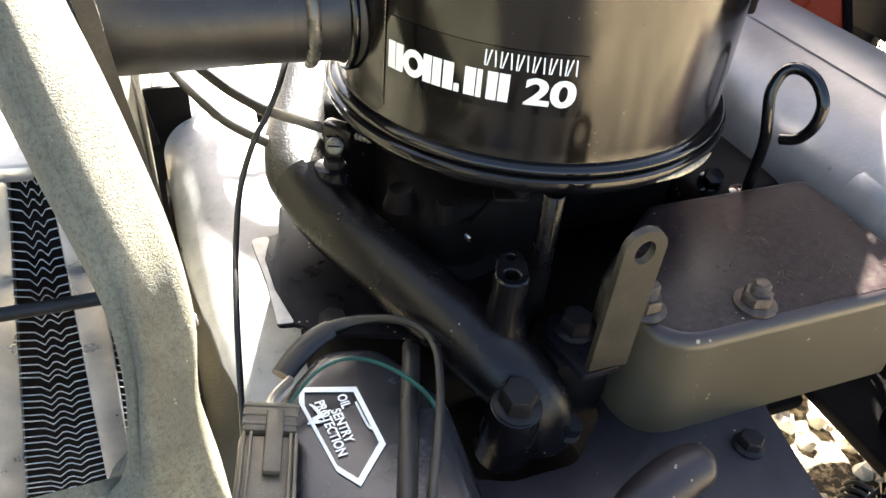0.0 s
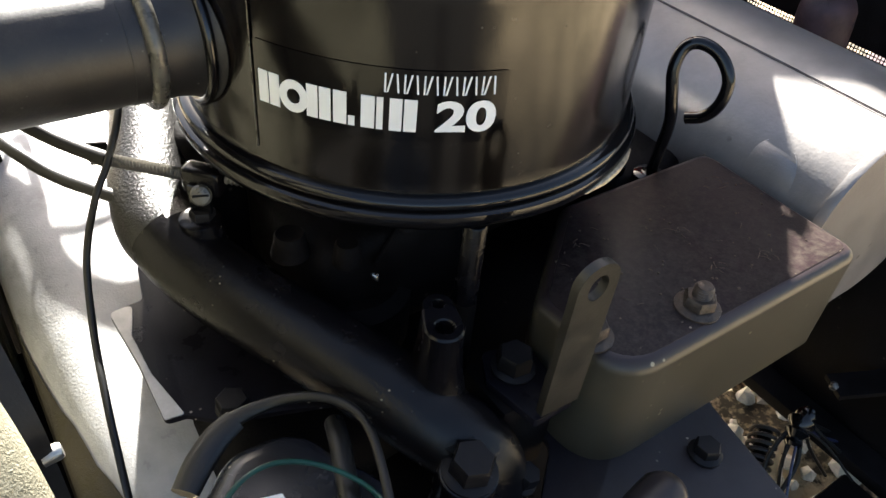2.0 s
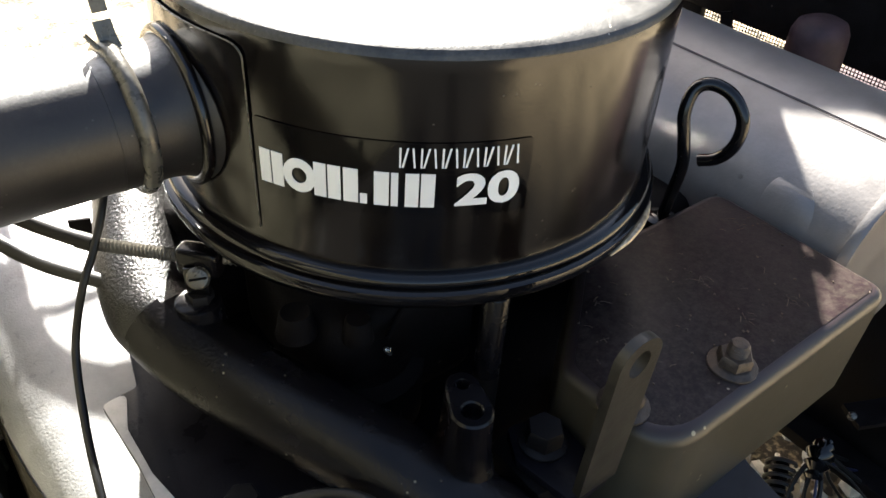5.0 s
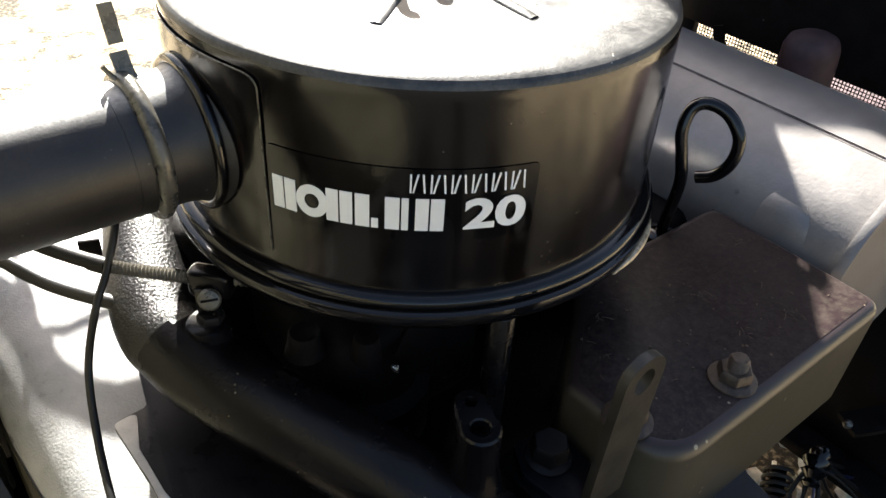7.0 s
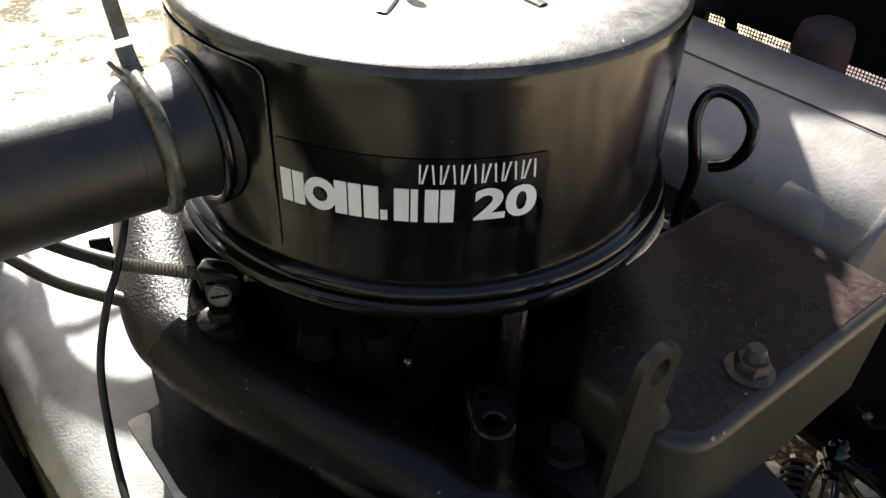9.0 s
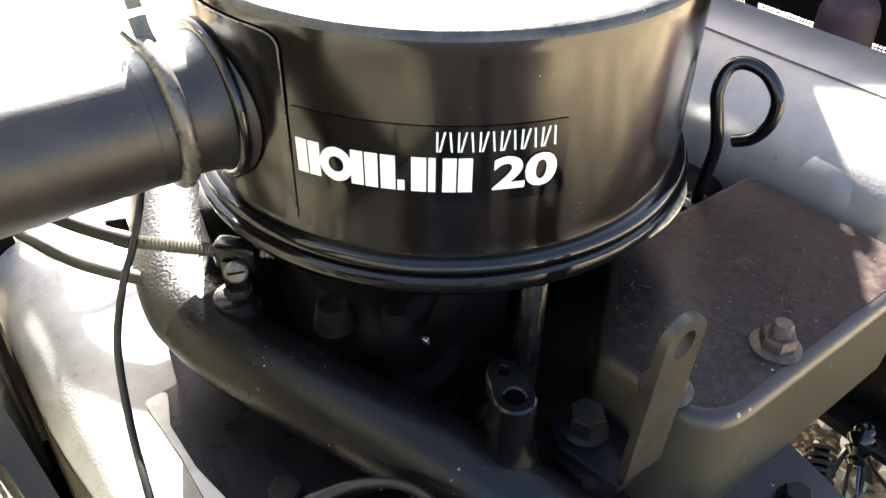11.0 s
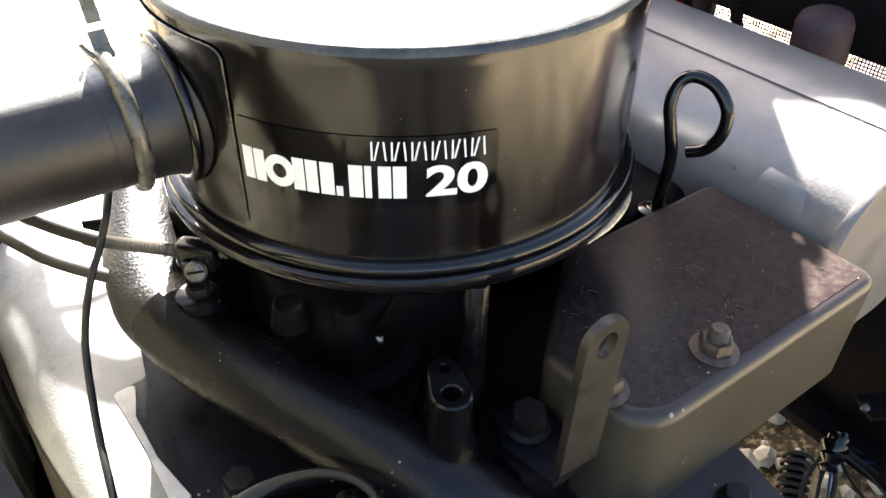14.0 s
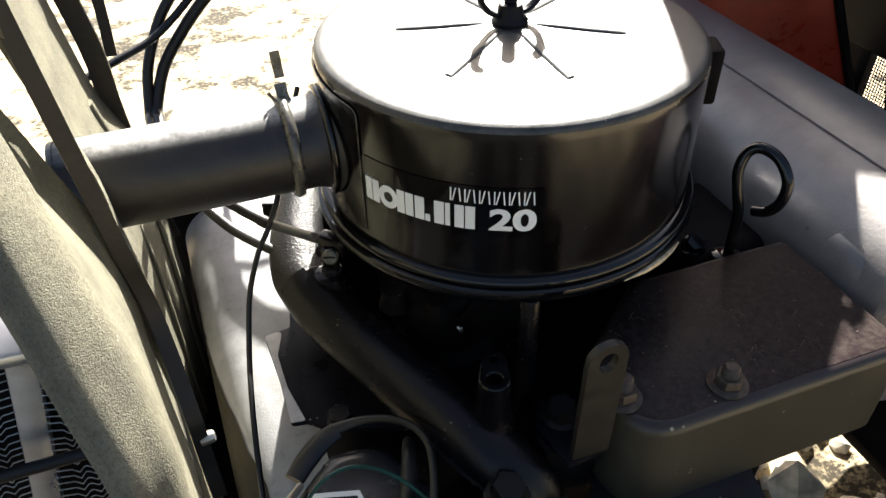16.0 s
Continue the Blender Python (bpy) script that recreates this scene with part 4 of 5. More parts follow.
# the rounded pillar beside the opening: near edge, bulge, shoulder and the face that runs on behind the stay
NEAR_EDGE = [(-0.204, -0.125, 0.0778), (-0.1963, -0.142, 0.0583), (-0.1883, -0.160, 0.0388), (-0.1854, -0.170, 0.0216), (-0.1857, -0.176, 0.010), (-0.1913, -0.181, 0.0009), (-0.1980, -0.183, -0.0060), (-0.2000, -0.186, -0.04)]
SHOULDER = [(-0.188, -0.112, 0.0903), (-0.181, -0.130, 0.0736), (-0.1735, -0.152, 0.0499), (-0.1714, -0.166, 0.0327), (-0.1733, -0.176, 0.0181), (-0.1722, -0.183, 0.0025), (-0.170, -0.188, -0.0109), (-0.168, -0.200, -0.04)]
FACE_U = [(0.20, -0.235), (0.093, -0.2059), (0.0775, -0.2022), (0.0626, -0.1982), (0.0476, -0.1941), (0.0318, -0.1906), (0.0167, -0.1880), (-0.06, -0.184)]
FACE_V = [(0.20, -0.073), (0.093, -0.0581), (0.0775, -0.0560), (0.0626, -0.0531), (0.0476, -0.0502), (0.0318, -0.0485), (-0.06, -0.0470)]
rows = []
for i in range(-5, 8):
    if i < 0:
        lo = Vector(NEAR_EDGE[0]) + (Vector(NEAR_EDGE[0]) - Vector(NEAR_EDGE[1])) * -i
        hi = Vector(SHOULDER[0]) + (Vector(SHOULDER[0]) - Vector(SHOULDER[1])) * -i
    else:
        lo, hi = Vector(NEAR_EDGE[i]), Vector(SHOULDER[i])
    z = hi.z - 0.012
    mid = Vector((lerp_at(FACE_U, z), lerp_at(FACE_V, z), z))
    rows.append((lo, hi, mid, mid + Vector((0.004, 0.018, -0.006))))
fine = [smooth_path([r[k] for r in rows], 5) for k in range(4)]
bm = bmesh.new()
loops = []
for lo, hi, mid, far in zip(*fine):
    across = hi - lo
    out = across.cross(Vector((0.3, -0.65, -0.6))).normalized()
    if out.z < 0:
        out = -out
    row = [lo + Vector((0.004, 0.012, -0.002)), lo + Vector((0.0010, 0.003, -0.001)), lo, lo + across * 0.07 + out * 0.0058, lo + across * 0.16 + out * 0.0095, lo + across * 0.28 + out * 0.0118,
           lo + across * 0.45 + out * 0.0118, lo + across * 0.72 + out * 0.0078, hi, hi.lerp(mid, 0.35) + Vector((0, 0, 0.0015)), hi.lerp(mid, 0.7) + Vector((0, 0, 0.001)), mid, far]
    row = smooth_path(row, 3)
    loops.append(row + [p + Vector((-0.003, 0.001, -0.003)) for p in row[::-1][:-1]])
ring_loops(bm, loops)
part("pillar", bm, M_OLIVE, front, "rounded dusty pillar beside the opening", smooth=60)
bm = bmesh.new()
ring_loops(bm, [[(u, v, z), (u, v - 0.0030, z - 0.002), (u, v - 0.010, z - 0.030), (u, v - 0.004, z - 0.030), (u, v + 0.002, z - 0.006)] for u, v, z in ((-0.1850, -0.184, -0.010), (-0.1913, -0.181, -0.0005), (-0.2076, -0.184, 0.0032), (-0.30, -0.190, 0.006))])
part("lower_rail", bm, M_OLIVE, front)
part("edge_bar", flat_bar([(-0.205, 0.130, 0.13), (-0.1944, 0.130, 0.0746), (-0.1900, 0.131, 0.042), (-0.1892, 0.132, 0.005), (-0.1850, 0.140, -0.06), (-0.1800, 0.148, -0.10)], 0.0115, 0.004, (1, 0, 0)), M_BAR, front, "dark straight edge bar")
part("end_tab", flat_bar([(-0.1825, 0.150, 0.11), (-0.1812, 0.150, 0.066), (-0.1828, 0.150, 0.033)], 0.0062, 0.003, (1, 0, 0)), M_BAR, front, "dark end tab")
for v0, w in ((0.020, 0.004), (0.065, 0.003), (0.100, 0.004)):
    part("pressed_rib", tube([(panel_u(v0 + k * 0.004, z), v0 + k * 0.004, z) for k, z in ((0, 0.03), (1, -0.05), (2, -0.16), (3, -0.28))], w, 8, 5, squash=0.5), M_OLIVE, front)
# dark filler stands for the shade in the gap
filler = thing("gap_plate", "dark brown plate added in place of the shaded gap beside the shroud", "plate", (-0.18, 0.12, -0.30))
part("plate_sheet", block((0.030, 0.004, 0.29), (-0.167, 0.158, -0.211), 0.001), M_DARK, filler)
part("pan", block((0.020, 0.30, 0.03), (-0.181, -0.02, -0.215), 0.003), M_DARK, filler)
stay = thing("panel_stay", "dark flat steel stay along the front panel", "stay", (-0.18, -0.068, -0.08))


stay_pts = [(-0.2075, -0.0205, 0.215), (-0.1965, -0.0330, 0.1285), (-0.1865, -0.0400, 0.0380), (-0.1815, -0.0430, -0.0030), eng(-0.1335, -0.1352, -0.0400), eng(-0.1330, -0.1365, -0.0600), eng(-0.1330, -0.1365, -0.1000)]
part("bar", flat_bar(stay_pts, 0.0068, 0.0026, (1, 0.25, 0.0)), M_BAR, stay)
part("rivet", lathe([(0.0030, 0), (0.0030, 0.0050), (0.0024, 0.0062), (0.0005, 0.0064)], eng(-0.1330, -0.1360, -0.0570), (1, 0.0, 0.1), 16), M_STEEL, stay, "bright pin")

# ---- oil cooler seen through the panel's opening ----
cool = thing("oil_cooler", "finned cooler core with aluminium bars behind the panel opening", "cooler", (-0.235, -0.083, -0.17))
LEAN_C = pose(-0.2028, -0.083, 0.01, 0, 4.0, 0)
cz0, cz1 = -0.180, 0.016


def leaned(bm):
    bmesh.ops.transform(bm, matrix=LEAN_C, verts=bm.verts)
    return bm


# dark block behind the fins stands in for the shade between them
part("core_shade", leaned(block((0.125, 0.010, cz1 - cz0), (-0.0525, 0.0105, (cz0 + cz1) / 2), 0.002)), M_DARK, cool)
part("top_tank", leaned(block((0.130, 0.030, 0.006), (-0.073, 0.010, cz1 + 0.003), 0.002)), M_ALU, cool, "pale top tank")
PITCH = 0.030


def bar_place(k):
    """Each flat tube leans a little; those further along lean more."""
    return LEAN_C if k <= 0 else pose(-0.226 - PITCH * (k - 1), -0.083, 0.01, 0, 11.3, 0)


for k in range(0, 4):
    bm = block((0.0104, 0.020, cz1 - cz0), (0, 0.0102, (cz0 + cz1) / 2), 0.0012)
    bmesh.ops.transform(bm, matrix=bar_place(k), verts=bm.verts)
    part("tube_bar", bm, M_ALU, cool, "flat aluminium tube")
FIN_W = 0.0182
bm = bmesh.new()
shape = [(0, 0.0010), (0.20, 0.0004), (0.30, -0.0020), (0.41, 0.0004), (0.47, 0.0004), (0.58, -0.0025), (0.70, 0.0003), (1.0, 0.0014)]
ring_loops(bm, [[(-s_ * FIN_W, 0.0, h), (-s_ * FIN_W, 0.0, h + 0.00028), (-s_ * FIN_W, 0.0004, h + 0.00028), (-s_ * FIN_W, 0.0004, h)] for s_, h in shape])
fin_mesh = bpy.data.meshes.new("fin")
bm.to_mesh(fin_mesh)
bm.free()
fin_mesh.materials.append(M_FIN)
rows = int((cz1 - cz0) / 0.0039)
for k in range(-1, 4):
    for j in range(rows):
        z = cz0 + 0.002 + j * (cz1 - cz0) / rows + random.uniform(-0.0004, 0.0004)
        right = bar_place(k) @ Vector((-0.0049 if k >= 0 else 0.0153, 0.0, z))
        wide = (right.x - (bar_place(k + 1) @ Vector((0.0052, 0, z))).x) / FIN_W if k >= 0 else 0.55
        f = new("fin", fin_mesh)
        f.parent = cool
        f.matrix_basis = Matrix.Translation(right - Vector((-0.235, -0.083, -0.17))) @ pose(0, 0, 0, random.uniform(-4, 4), 4.0 + random.uniform(-2, 2), 0) @ Matrix.Diagonal((wide, 1, 1, 1))
rod = thing("support_rod", "dark rusty rod across the cooler", "rod", (-0.22, -0.094, -0.02))
part("rod_bar", tube([(-0.30, -0.094, -0.0165), (-0.245, -0.094, -0.0170), (-0.210, -0.094, -0.0172), (-0.1955, -0.094, -0.0172)], 0.0025, 10, 5), M_BAR, rod)

# ---- oil level switch: rounded body with wires and decal ----
sw = thing("oil_switch", "glossy black oil level switch housing with white hexagonal decal", "switch", (-0.12, -0.15, -0.11))
outl = rounded([(-0.165, -0.215, 0.02), (-0.088, -0.220, 0.02), (-0.082, -0.125, 0.02), (-0.100, -0.088, 0.020), (-0.125, -0.086, 0.018), (-0.150, -0.110, 0.02)], 6)
part("housing", slab(outl, -0.115, -0.068, 0.010, 5), M_PLASTIC, sw)
SWZ = -0.0676
hexo = [Vector(p) for p in ((-0.1378, -0.1075), (-0.1165, -0.1135), (-0.1135, -0.1430), (-0.1270, -0.1575), (-0.1335, -0.1490), (-0.1395, -0.1150))]
ctr = sum(hexo, Vector((0, 0))) / 6
bm = bmesh.new()
ho, hi = [], []
for z in (SWZ, SWZ + 0.0004):
    ho.append([bm.verts.new((p.x, p.y, z)) for p in hexo])
    hi.append([bm.verts.new((ctr.x + (p.x - ctr.x) * 0.85, ctr.y + (p.y - ctr.y) * 0.88, z)) for p in hexo])
for i in range(6):
    j = (i + 1) % 6
    bm.faces.new((ho[1][i], ho[1][j], hi[1][j], hi[1][i]))
    bm.faces.new((ho[0][i], ho[0][j], ho[1][j], ho[1][i]))
    bm.faces.new((hi[0][i], hi[0][j], hi[1][j], hi[1][i]))
decal2 = part("decal_frame", bm, M_WHITE, sw, "white hexagon outline", smooth=0)
# the three words run along the long sides
p0, p1 = hexo[1] * 0.62 + hexo[0] * 0.38, hexo[2] * 0.45 + hexo[3] * 0.55
dx = (p1 - p0).normalized()
dy = Vector((-dx.y, dx.x))
for words, off, w, k0 in (("OIL", 0.0000, 0.0070, 0.0045), ("SENTRY", -0.0044, 0.0165, 0.0105), ("PROTECTION", -0.0088, 0.0270, 0.0045)):
    bm = fit_box(text_bm(words, 1.0, 0.03), w, 0.0039)
    for v in bm.verts:
        q = p0 + dx * (k0 + v.co.x) + dy * (off + v.co.y - 0.001)
        v.co = Vector((q.x, q.y, SWZ + 0.0003))
    part("word", bm, M_WHITE, decal2, "white printed word", smooth=0)
for k0, k1, w in ((0, 1, 0.0009), (1, 2, 0.0012), (2, 3, 0.0008), (4, 2, 0.0009), (3, 0, 0.0006)):
    q = ((-0.1358, -0.1169), (-0.1336, -0.1232), (-0.1385, -0.1260), (-0.1322, -0.1265), (-0.1289, -0.1219))
    a, c = q[k0], q[k1]
    part("paint_splash", tube([(a[0], a[1], SWZ + 0.0004), ((a[0] + c[0]) / 2 + 0.0006, (a[1] + c[1]) / 2, SWZ + 0.0007), (c[0], c[1], SWZ + 0.0004)], [w * 0.4, w, w * 0.3], 6, 4, squash=0.5), M_WHITE, sw, "white paint splash")
part("arrow_mark", tube([(-0.1188, -0.1210, SWZ + 0.0004), (-0.1175, -0.1330, SWZ + 0.0004), (-0.1160, -0.1350, SWZ + 0.0004)], 0.0005, 5, 3), M_WHITE, decal2)
part("ridge", tube([(-0.0870, -0.0940, -0.0725), (-0.0915, -0.1070, -0.0688), (-0.1010, -0.1330, -0.0678), (-0.1139, -0.1690, -0.0682), (-0.122, -0.195, -0.074)], 0.0038, 12, 6), M_RUBBER, sw)
# rubber loop, earth wire, plug
lp = thing("rubber_sleeve", "black rubber sleeve arched over the oil switch", "sleeve", (-0.10, -0.12, -0.07))
part("loop", tube([(-0.1401, -0.0899, -0.0750), (-0.1300, -0.0820, -0.0725), (-0.1203, -0.0769, -0.0700), (-0.1025, -0.0802, -0.0650), (-0.0886, -0.0914, -0.0600), (-0.0828, -0.1068, -0.0580), (-0.0873, -0.1275, -0.0580), (-0.0972, -0.1524, -0.0585), (-0.1071, -0.1739, -0.060), (-0.118, -0.200, -0.066)],
                  [0.0038, 0.0040, 0.0034, 0.0023, 0.0018, 0.0017, 0.0017, 0.0018, 0.0019, 0.0019], 12, 7, squash=0.75), M_RUBBER, lp)
part("wrapped_end", tube([(-0.1420, -0.0925, -0.0752), (-0.1340, -0.0850, -0.0735), (-0.1255, -0.0795, -0.0715), (-0.1175, -0.0772, -0.0693)], [0.0050, 0.0056, 0.0054, 0.0046], 12, 6, squash=0.55), M_RUBBER, lp, "flattened wrapped end")
gw = thing("green_wire", "thin green insulated wire", "wire", (-0.11, -0.115, -0.06))
part("strand", tube([(-0.1500, -0.1290, -0.0640), (-0.1446, -0.1218, -0.0600), (-0.1316, -0.1116, -0.0560), (-0.1178, -0.1095, -0.0550), (-0.1041, -0.1166, -0.0570), (-0.0921, -0.1291, -0.0640), (-0.086, -0.139, -0.080)], 0.0009, 8, 7), M_GREEN, gw)
bw = thing("pale_wire", "pale insulated wire at the plug", "wire", (-0.15, -0.115, -0.06))
part("strand", tube([(-0.1545, -0.1280, -0.0600), (-0.1490, -0.1130, -0.0640), (-0.1400, -0.1010, -0.0690)], 0.0018, 8, 6), M_STEEL, bw)
plug = thing("wire_plug", "dusty dark plastic wiring plug", "connector", (-0.155, -0.145, -0.075))
pa = pose(-0.1560, -0.1420, -0.0600, 0, 8, -14)
part("shell", block((0.0200, 0.032, 0.013), None, 0.0016, m=pa @ pose(0, -0.011, 0)), M_CONN, plug)
part("collar", block((0.0185, 0.013, 0.015), None, 0.0012, m=pa @ pose(0, 0.0120, 0.0005)), M_CONN, plug)
part("latch", block((0.0060, 0.026, 0.0030), None, 0.0008, m=pa @ pose(0.0015, 0.001, 0.0082)), M_CONN, plug, "raised latch")
for x in (-0.0062, -0.0085, 0.0072, 0.0090):
    part("rib", block((0.0012, 0.030, 0.0020), None, 0.0004, m=pa @ pose(x, -0.010, 0.0072)), M_CONN, plug)
for y in (0.0085, 0.0125, 0.0165):
    part("grip_rib", block((0.0192, 0.0014, 0.0158), None, 0.0004, m=pa @ pose(0, y, 0.0005)), M_CONN, plug)

# ---- hanging cables behind the tube ----
for pts, r in (([(-0.173, 0.160, -0.028), (-0.1735, 0.175, -0.026), (-0.1731, 0.1866, -0.0234), (-0.1673, 0.1983, 0.0008), (-0.154, 0.2088, 0.0255), (-0.140, 0.2150, 0.0420), (-0.11, 0.235, 0.07)], 0.0036),
               ([(-0.168, 0.160, -0.028), (-0.1685, 0.175, -0.026), (-0.1681, 0.1872, -0.0227), (-0.1576, 0.1979, -0.0008), (-0.1419, 0.2056, 0.0171), (-0.1227, 0.2118, 0.0348), (-0.09, 0.22, 0.06)], 0.0040),
               ([(-0.205, 0.170, 0.012), (-0.180, 0.185, 0.016), (-0.155, 0.200, 0.022), (-0.1220, 0.215, 0.045), (-0.09, 0.23, 0.075)], 0.0026)):
    hc = thing("hanging_cable", "black rubber cable hanging in a loop behind the intake tube", "cable", pts[2], "hanging cables")
    part("sheath", tube(pts, r, 10, 7), M_RUBBER, hc)
    # unseen upper lengths, laid only to cast the shroud's shadows
    over = {0.0036: ([(-0.110, 0.235, 0.070), (-0.075, 0.310, 0.082), (-0.0345, 0.395, 0.078), (-0.0340, 0.362, 0.074), (-0.0353, 0.341, 0.071), (-0.0385, 0.327, 0.067), (-0.0430, 0.312, 0.062), (-0.030, 0.285, 0.06)], 0.0026),
            0.0040: ([(-0.090, 0.220, 0.060), (-0.100, 0.290, 0.058), (-0.080, 0.350, 0.053), (-0.0575, 0.331, 0.055), (-0.0440, 0.296, 0.057), (-0.0350, 0.280, 0.055), (-0.0240, 0.270, 0.053), (-0.015, 0.267, 0.052), (0.02, 0.262, 0.05)], 0.0046),
            0.0026: ([(-0.090, 0.230, 0.075), (-0.060, 0.290, 0.068), (-0.042, 0.312, 0.063), (-0.026, 0.316, 0.066), (-0.007, 0.317, 0.066), (0.03, 0.31, 0.06)], 0.0017)}[r]
    part("upper_run", tube(over[0], over[1], 10, 7), M_RUBBER, hc)

# ---- far side of the bay: red side, dark wall, mesh window ----
FU = 0.43
hood = thing("raised_hood", "red painted hood standing raised behind the engine", "hood", eng(0.20, 0.33, -0.40))
face = [(0.0835, 0.95), (0.0835, -0.40), (0.460, -0.40), (0.325, -0.110), (0.2035, 0.184), (0.186, 0.200), (0.165, 0.230), (0.154, 0.95)]
bm = bmesh.new()
ring_loops(bm, [[eng(x, y, z_) for x, z_ in face] for y in (0.330, 0.334)])
part("panel", bm, M_RED, hood, smooth=0)
bm = tube([eng(x, 0.328, z_) for x, z_ in ((0.46, -0.40), (0.325, -0.11), (0.2010, 0.182), (0.1800, 0.204), (0.1580, 0.232))], 0.004, 8, 4)
part("folded_edge", bm, M_DARK, hood)
tower = thing("dash_tower", "black dashboard tower behind the engine with a mesh window", "dashboard", (FU, 0.0, -0.5))
bm = bmesh.new()
ring_loops(bm, [[(u, v, z) for v, z in ((-0.16, -0.077), (0.60, -0.077), (0.60, 0.405), (0.372, 0.334), (-0.16, 0.334))] for u in (FU + 0.003, FU + 0.013)])
part("upper_wall", bm, M_DARK, tower, smooth=0)
part("lower_wall", block((0.010, 0.315, 0.16), (FU + 0.008, -0.0025, -0.29), 0.002), M_DARK, tower)
part("side_wall", block((0.010, 0.44, 0.46), (FU + 0.010, 0.38, -0.307), 0.002), M_DARK, tower)
part("brace", flat_bar([(FU - 0.004, 0.130, -0.07), (FU - 0.004, 0.108, -0.13), (FU - 0.004, 0.085, -0.215)], 0.010, 0.003, (0, 1, 0)), M_DARK, tower)
part("brace", flat_bar([(FU - 0.002, 0.055, -0.075), (FU - 0.002, 0.092, -0.15), (FU - 0.002, 0.12, -0.215)], 0.007, 0.003, (0, 1, 0)), M_DARK, tower)
bm = bmesh.new()
v = -0.158
while v < 0.155:
    block((0.0006, 0.0007, 0.14), (FU + 0.004, v, -0.146), 0, bm=bm)
    v += 0.0029
z = -0.214
while z < -0.076:
    block((0.0006, 0.315, 0.0007), (FU + 0.0049, -0.0025, z), 0, bm=bm)
    z += 0.0029
part("wire_mesh", bm, M_DARK, tower, "fine black wire mesh", smooth=0)
stack = thing("rusty_stub", "mauve rusty pipe stub standing behind the muffler", "pipe", (0.352, 0.014, -0.14))
part("stub", lathe([(0.0195, -0.125), (0.0195, -0.02), (0.0190, -0.010), (0.0165, -0.004), (0.012, -0.0015), (0.004, -0.0008)], (0.352, 0.014, -0.0215), (-0.10, 0.02, 1), 32), M_PIPE, stack)

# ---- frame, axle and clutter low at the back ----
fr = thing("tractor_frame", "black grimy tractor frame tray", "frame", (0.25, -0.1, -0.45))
part("tray_side", block((0.30, 0.60, 0.012), (0.302 + 0.15, -0.10, -0.306), 0.003), M_DARK, fr)
part("tray_back", block((0.30, 0.30, 0.012), (0.152, -0.028 + 0.15, -0.318), 0.003), M_DARK, fr)
part("tray_front", block((0.30, 0.25, 0.012), (0.152, -0.168 - 0.125, -0.318), 0.003), M_DARK, fr)
part("side_box", block((0.12, 0.14, 0.18), (0.385, -0.14, -0.215), 0.012, 3), M_DARK, fr)
part("rail", block((0.60, 0.040, 0.14), (0.10, -0.33, -0.39), 0.006), M_DARK, fr)
# unseen board added to shade the ground and darken the cover's reflection
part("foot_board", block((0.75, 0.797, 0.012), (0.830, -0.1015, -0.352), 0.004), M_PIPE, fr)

wh = thing("wire_harness", "tangle of black and blue wires low behind the shield", "wires", (0.2745, -0.132, -0.29))
rw = random.Random(4)
for i in range(5):
    k = Vector((0.2745, -0.132, -0.2785)) + Vector((rw.uniform(-0.006, 0.006), rw.uniform(-0.006, 0.006), rw.uniform(-0.006, 0.004)))
    a = k + Vector((rw.uniform(-0.045, -0.010), rw.uniform(-0.035, 0.0), rw.uniform(-0.06, -0.02)))
    c = k + Vector((rw.uniform(0.02, 0.06), rw.uniform(-0.05, -0.02), rw.uniform(-0.06, -0.02)))
    part("wire", tube([a, a.lerp(k, 0.5) + Vector((rw.uniform(-0.01, 0.01), rw.uniform(-0.01, 0.01), 0.004)), k, k.lerp(c, 0.5) + Vector((0, 0.004, rw.uniform(-0.004, 0.008))), c], rw.uniform(0.0009, 0.0018), 8, 5), M_CABLE if i % 5 else M_BLUE, wh)
part("tape_wrap", tube([(0.262, -0.138, -0.288), (0.2745, -0.132, -0.2785), (0.290, -0.128, -0.2770)], [0.005, 0.0085, 0.005], 12, 6, wobble=0.3), M_RIM, wh)
sp_ = thing("coil_spring", "dusty dark coil spring below the baffle", "spring", (0.275, -0.116, -0.345))
p0, p1 = Vector((0.236, -0.140, -0.348)), Vector((0.290, -0.1085, -0.322))
ax, ay = frame_of(p1 - p0)
turns = 11
part("coil", tube([p0 + (p1 - p0) * (i / (turns * 8)) + (ax * math.cos(i * math.pi / 4) + ay * math.sin(i * math.pi / 4)) * 0.0105 for i in range(turns * 8 + 1)], 0.0017, 8, 2), M_BAR, sp_)
part("core_rod", tube([p0, p0.lerp(p1, 0.5), p1], 0.0060, 10, 3), M_DARK, sp_)
rl = thing("steel_rail", "dull pale steel channel below the spring", "rail", (0.30, -0.13, -0.385))
part("web", flat_bar([(0.235, -0.166, -0.372), (0.30, -0.130, -0.388), (0.367, -0.095, -0.4031)], 0.022, 0.003, (0.45, -0.85, 0.1)), M_ALU, rl)
part("lip", tube([(0.235, -0.155, -0.368), (0.30, -0.119, -0.384), (0.367, -0.084, -0.400)], 0.0022, 8, 3), M_ALU, rl)
part("knob", lathe([(0.0030, 0), (0.0034, 0.002), (0.0022, 0.0042), (0.0004, 0.0048)], (0.2839, -0.1339, -0.2375), (-0.4, -0.5, 0.8), 14), M_BAND, fr, "small bright stud")
part("stud_arm", flat_bar([(0.2839, -0.1339, -0.2385), (0.315, -0.150, -0.236), (0.36, -0.17, -0.232)], 0.020, 0.004, (0.3, 1, 0)), M_DARK, fr)

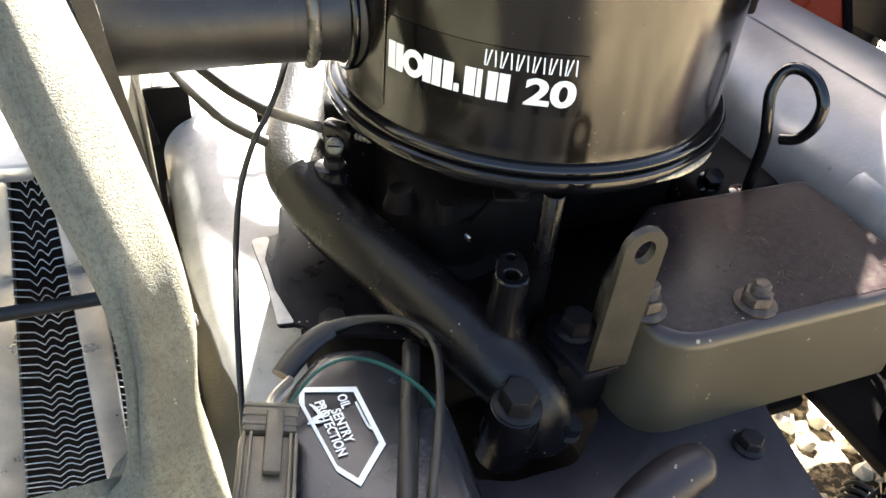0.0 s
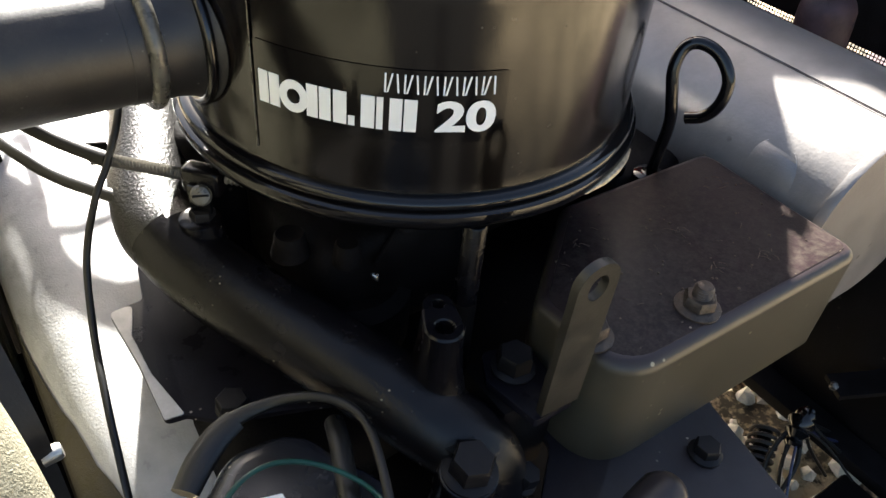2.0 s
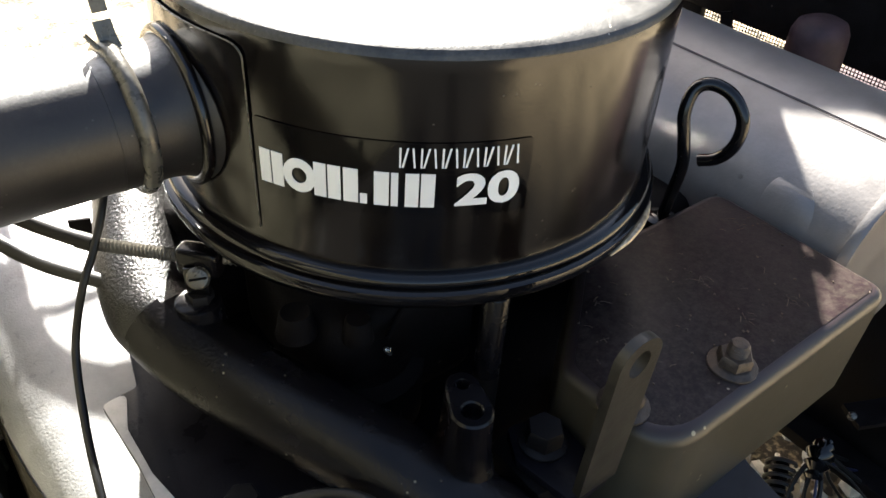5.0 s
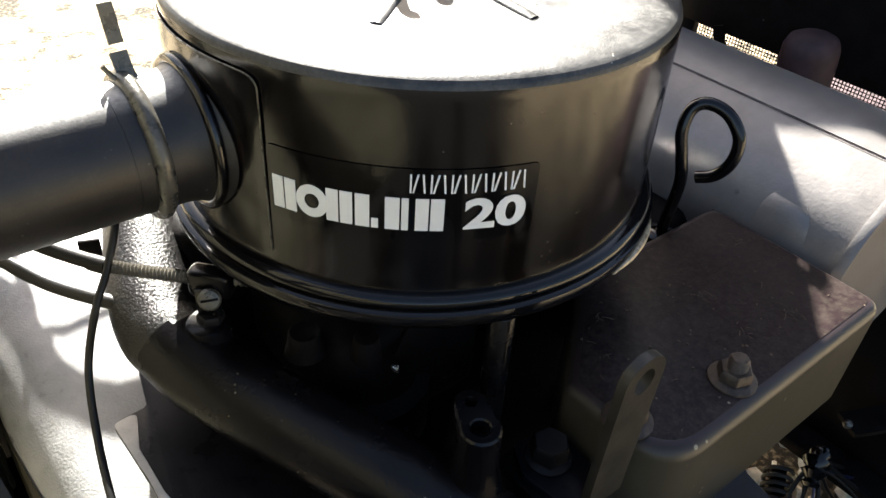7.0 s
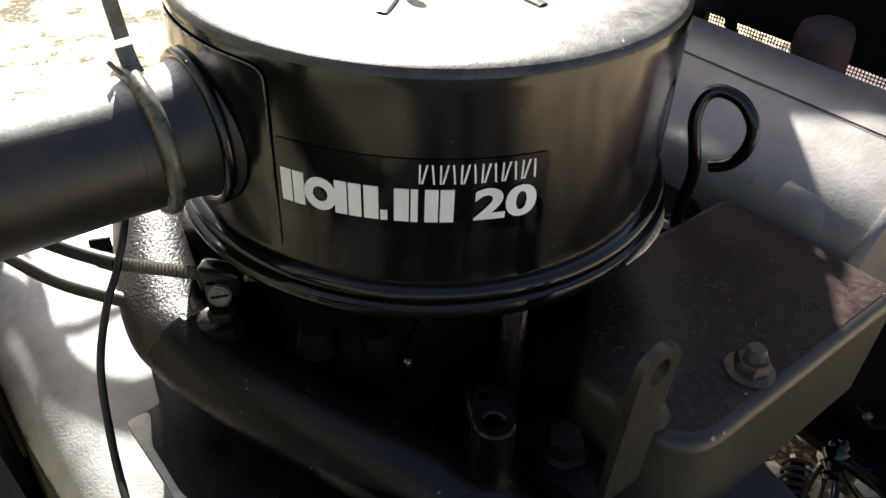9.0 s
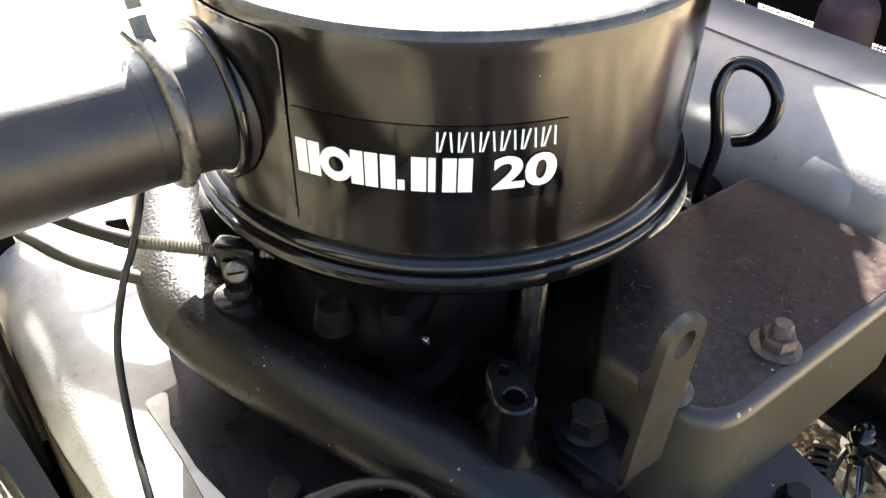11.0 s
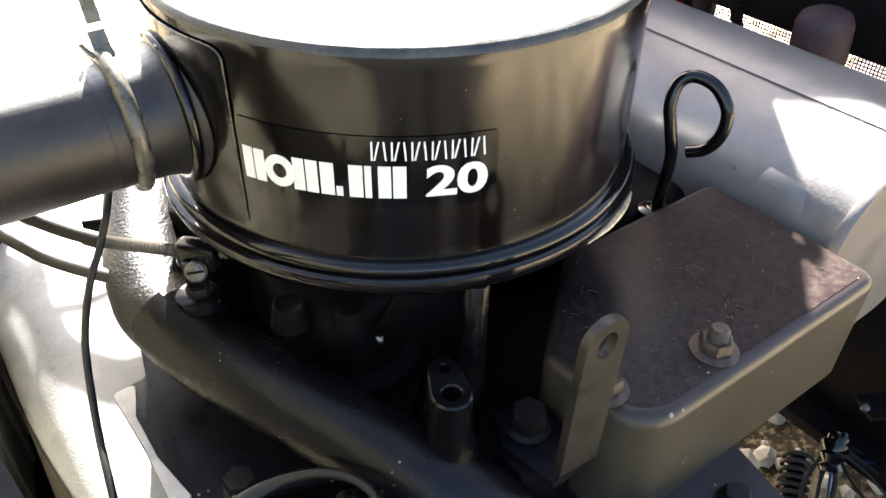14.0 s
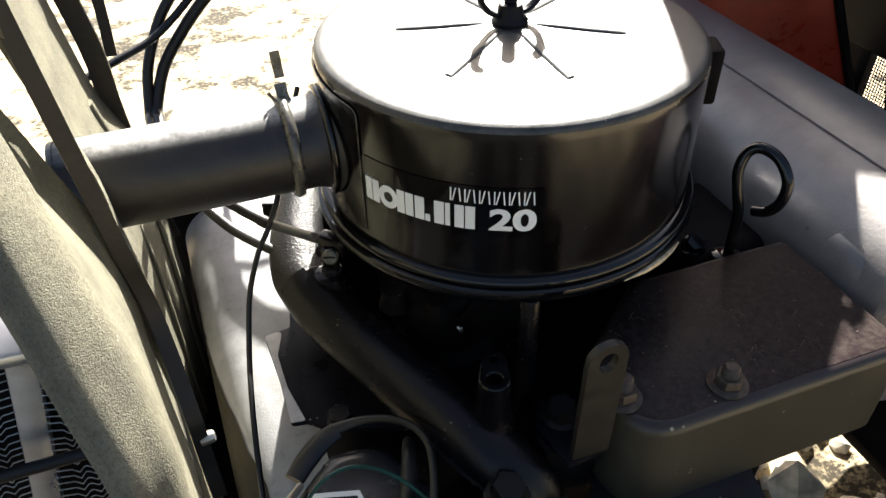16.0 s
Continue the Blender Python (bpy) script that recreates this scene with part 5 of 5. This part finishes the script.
# ---- grass bits and grit on the shield ----
db = random.Random(12)
bm = bmesh.new()
for i in range(84):
    u, v = db.uniform(0.004, 0.146), db.uniform(-0.144, -0.060)
    if v > -0.099 + (u - 0.0) * 0.86 - 0.004:
        continue
    if i % 3:
        s_ = db.uniform(0.00025, 0.0006)
        block((s_ * 2, s_ * 1.5, s_), (u, v, -0.0457 + s_ * 0.3), 0, turn=db.uniform(0, 180), bm=bm)
    else:
        a, L = db.uniform(0, 6.28), db.uniform(0.0015, 0.0045)
        d = Vector((math.cos(a), math.sin(a), 0)) * L / 2
        p = Vector((u, v, -0.0456))
        tube([p - d, p + Vector((db.uniform(-0.0005, 0.0005), db.uniform(-0.0005, 0.0005), 0.0003)), p + d], 0.00016, 4, 2, bm)
for cu, cv, spread, count in ((0.0832, -0.0988, 0.0045, 8), (0.0356, -0.0835, 0.0040, 4), (0.1055, -0.1265, 0.0070, 7), (0.0780, -0.1230, 0.0050, 5), (0.1300, -0.0830, 0.0030, 4)):
    for i in range(count):
        a, L = db.uniform(0, 6.28), db.uniform(0.0012, 0.0050)
        d = Vector((math.cos(a), math.sin(a), 0)) * L / 2
        p = Vector((cu + db.gauss(0, spread / 2), cv + db.gauss(0, spread / 2), -0.0455 + db.uniform(0, 0.0006)))
        tube([p - d, p + Vector((db.uniform(-0.0006, 0.0006), db.uniform(-0.0006, 0.0006), 0.0004)), p + d], db.uniform(0.00010, 0.00020), 4, 2, bm)
tagged(part("grass_bits", bm, M_STRAW, None, smooth=0), "dry grass bits and grit lying on the shield", "debris", "", "stuff")

# ---- rubble on the ground ----
rb = random.Random(9)
bm = bmesh.new()
for i in range(900):
    x, y = rb.uniform(0.15, 1.0), rb.uniform(-0.25, 0.9)
    s = rb.uniform(0.004, 0.016) * (2.2 if rb.random() < 0.04 else 1)
    t = bmesh.new()
    bmesh.ops.create_icosphere(t, subdivisions=1, radius=s)
    for q in t.verts:
        q.co *= 1 + rb.uniform(-0.3, 0.25)
    bmesh.ops.transform(t, matrix=pose(x, y, GZ + s * 0.35, rb.uniform(0, 360), rb.uniform(0, 360), 0), verts=t.verts)
    me = bpy.data.meshes.new("tmp")
    t.to_mesh(me)
    t.free()
    bm.from_mesh(me)
    bpy.data.meshes.remove(me)
st = part("rubble", bm, M_STONE, None, smooth=0)
st.matrix_world = Matrix.Identity(4)
tagged(st, "pale broken stones scattered on the ground", "rubble", "", "stuff")
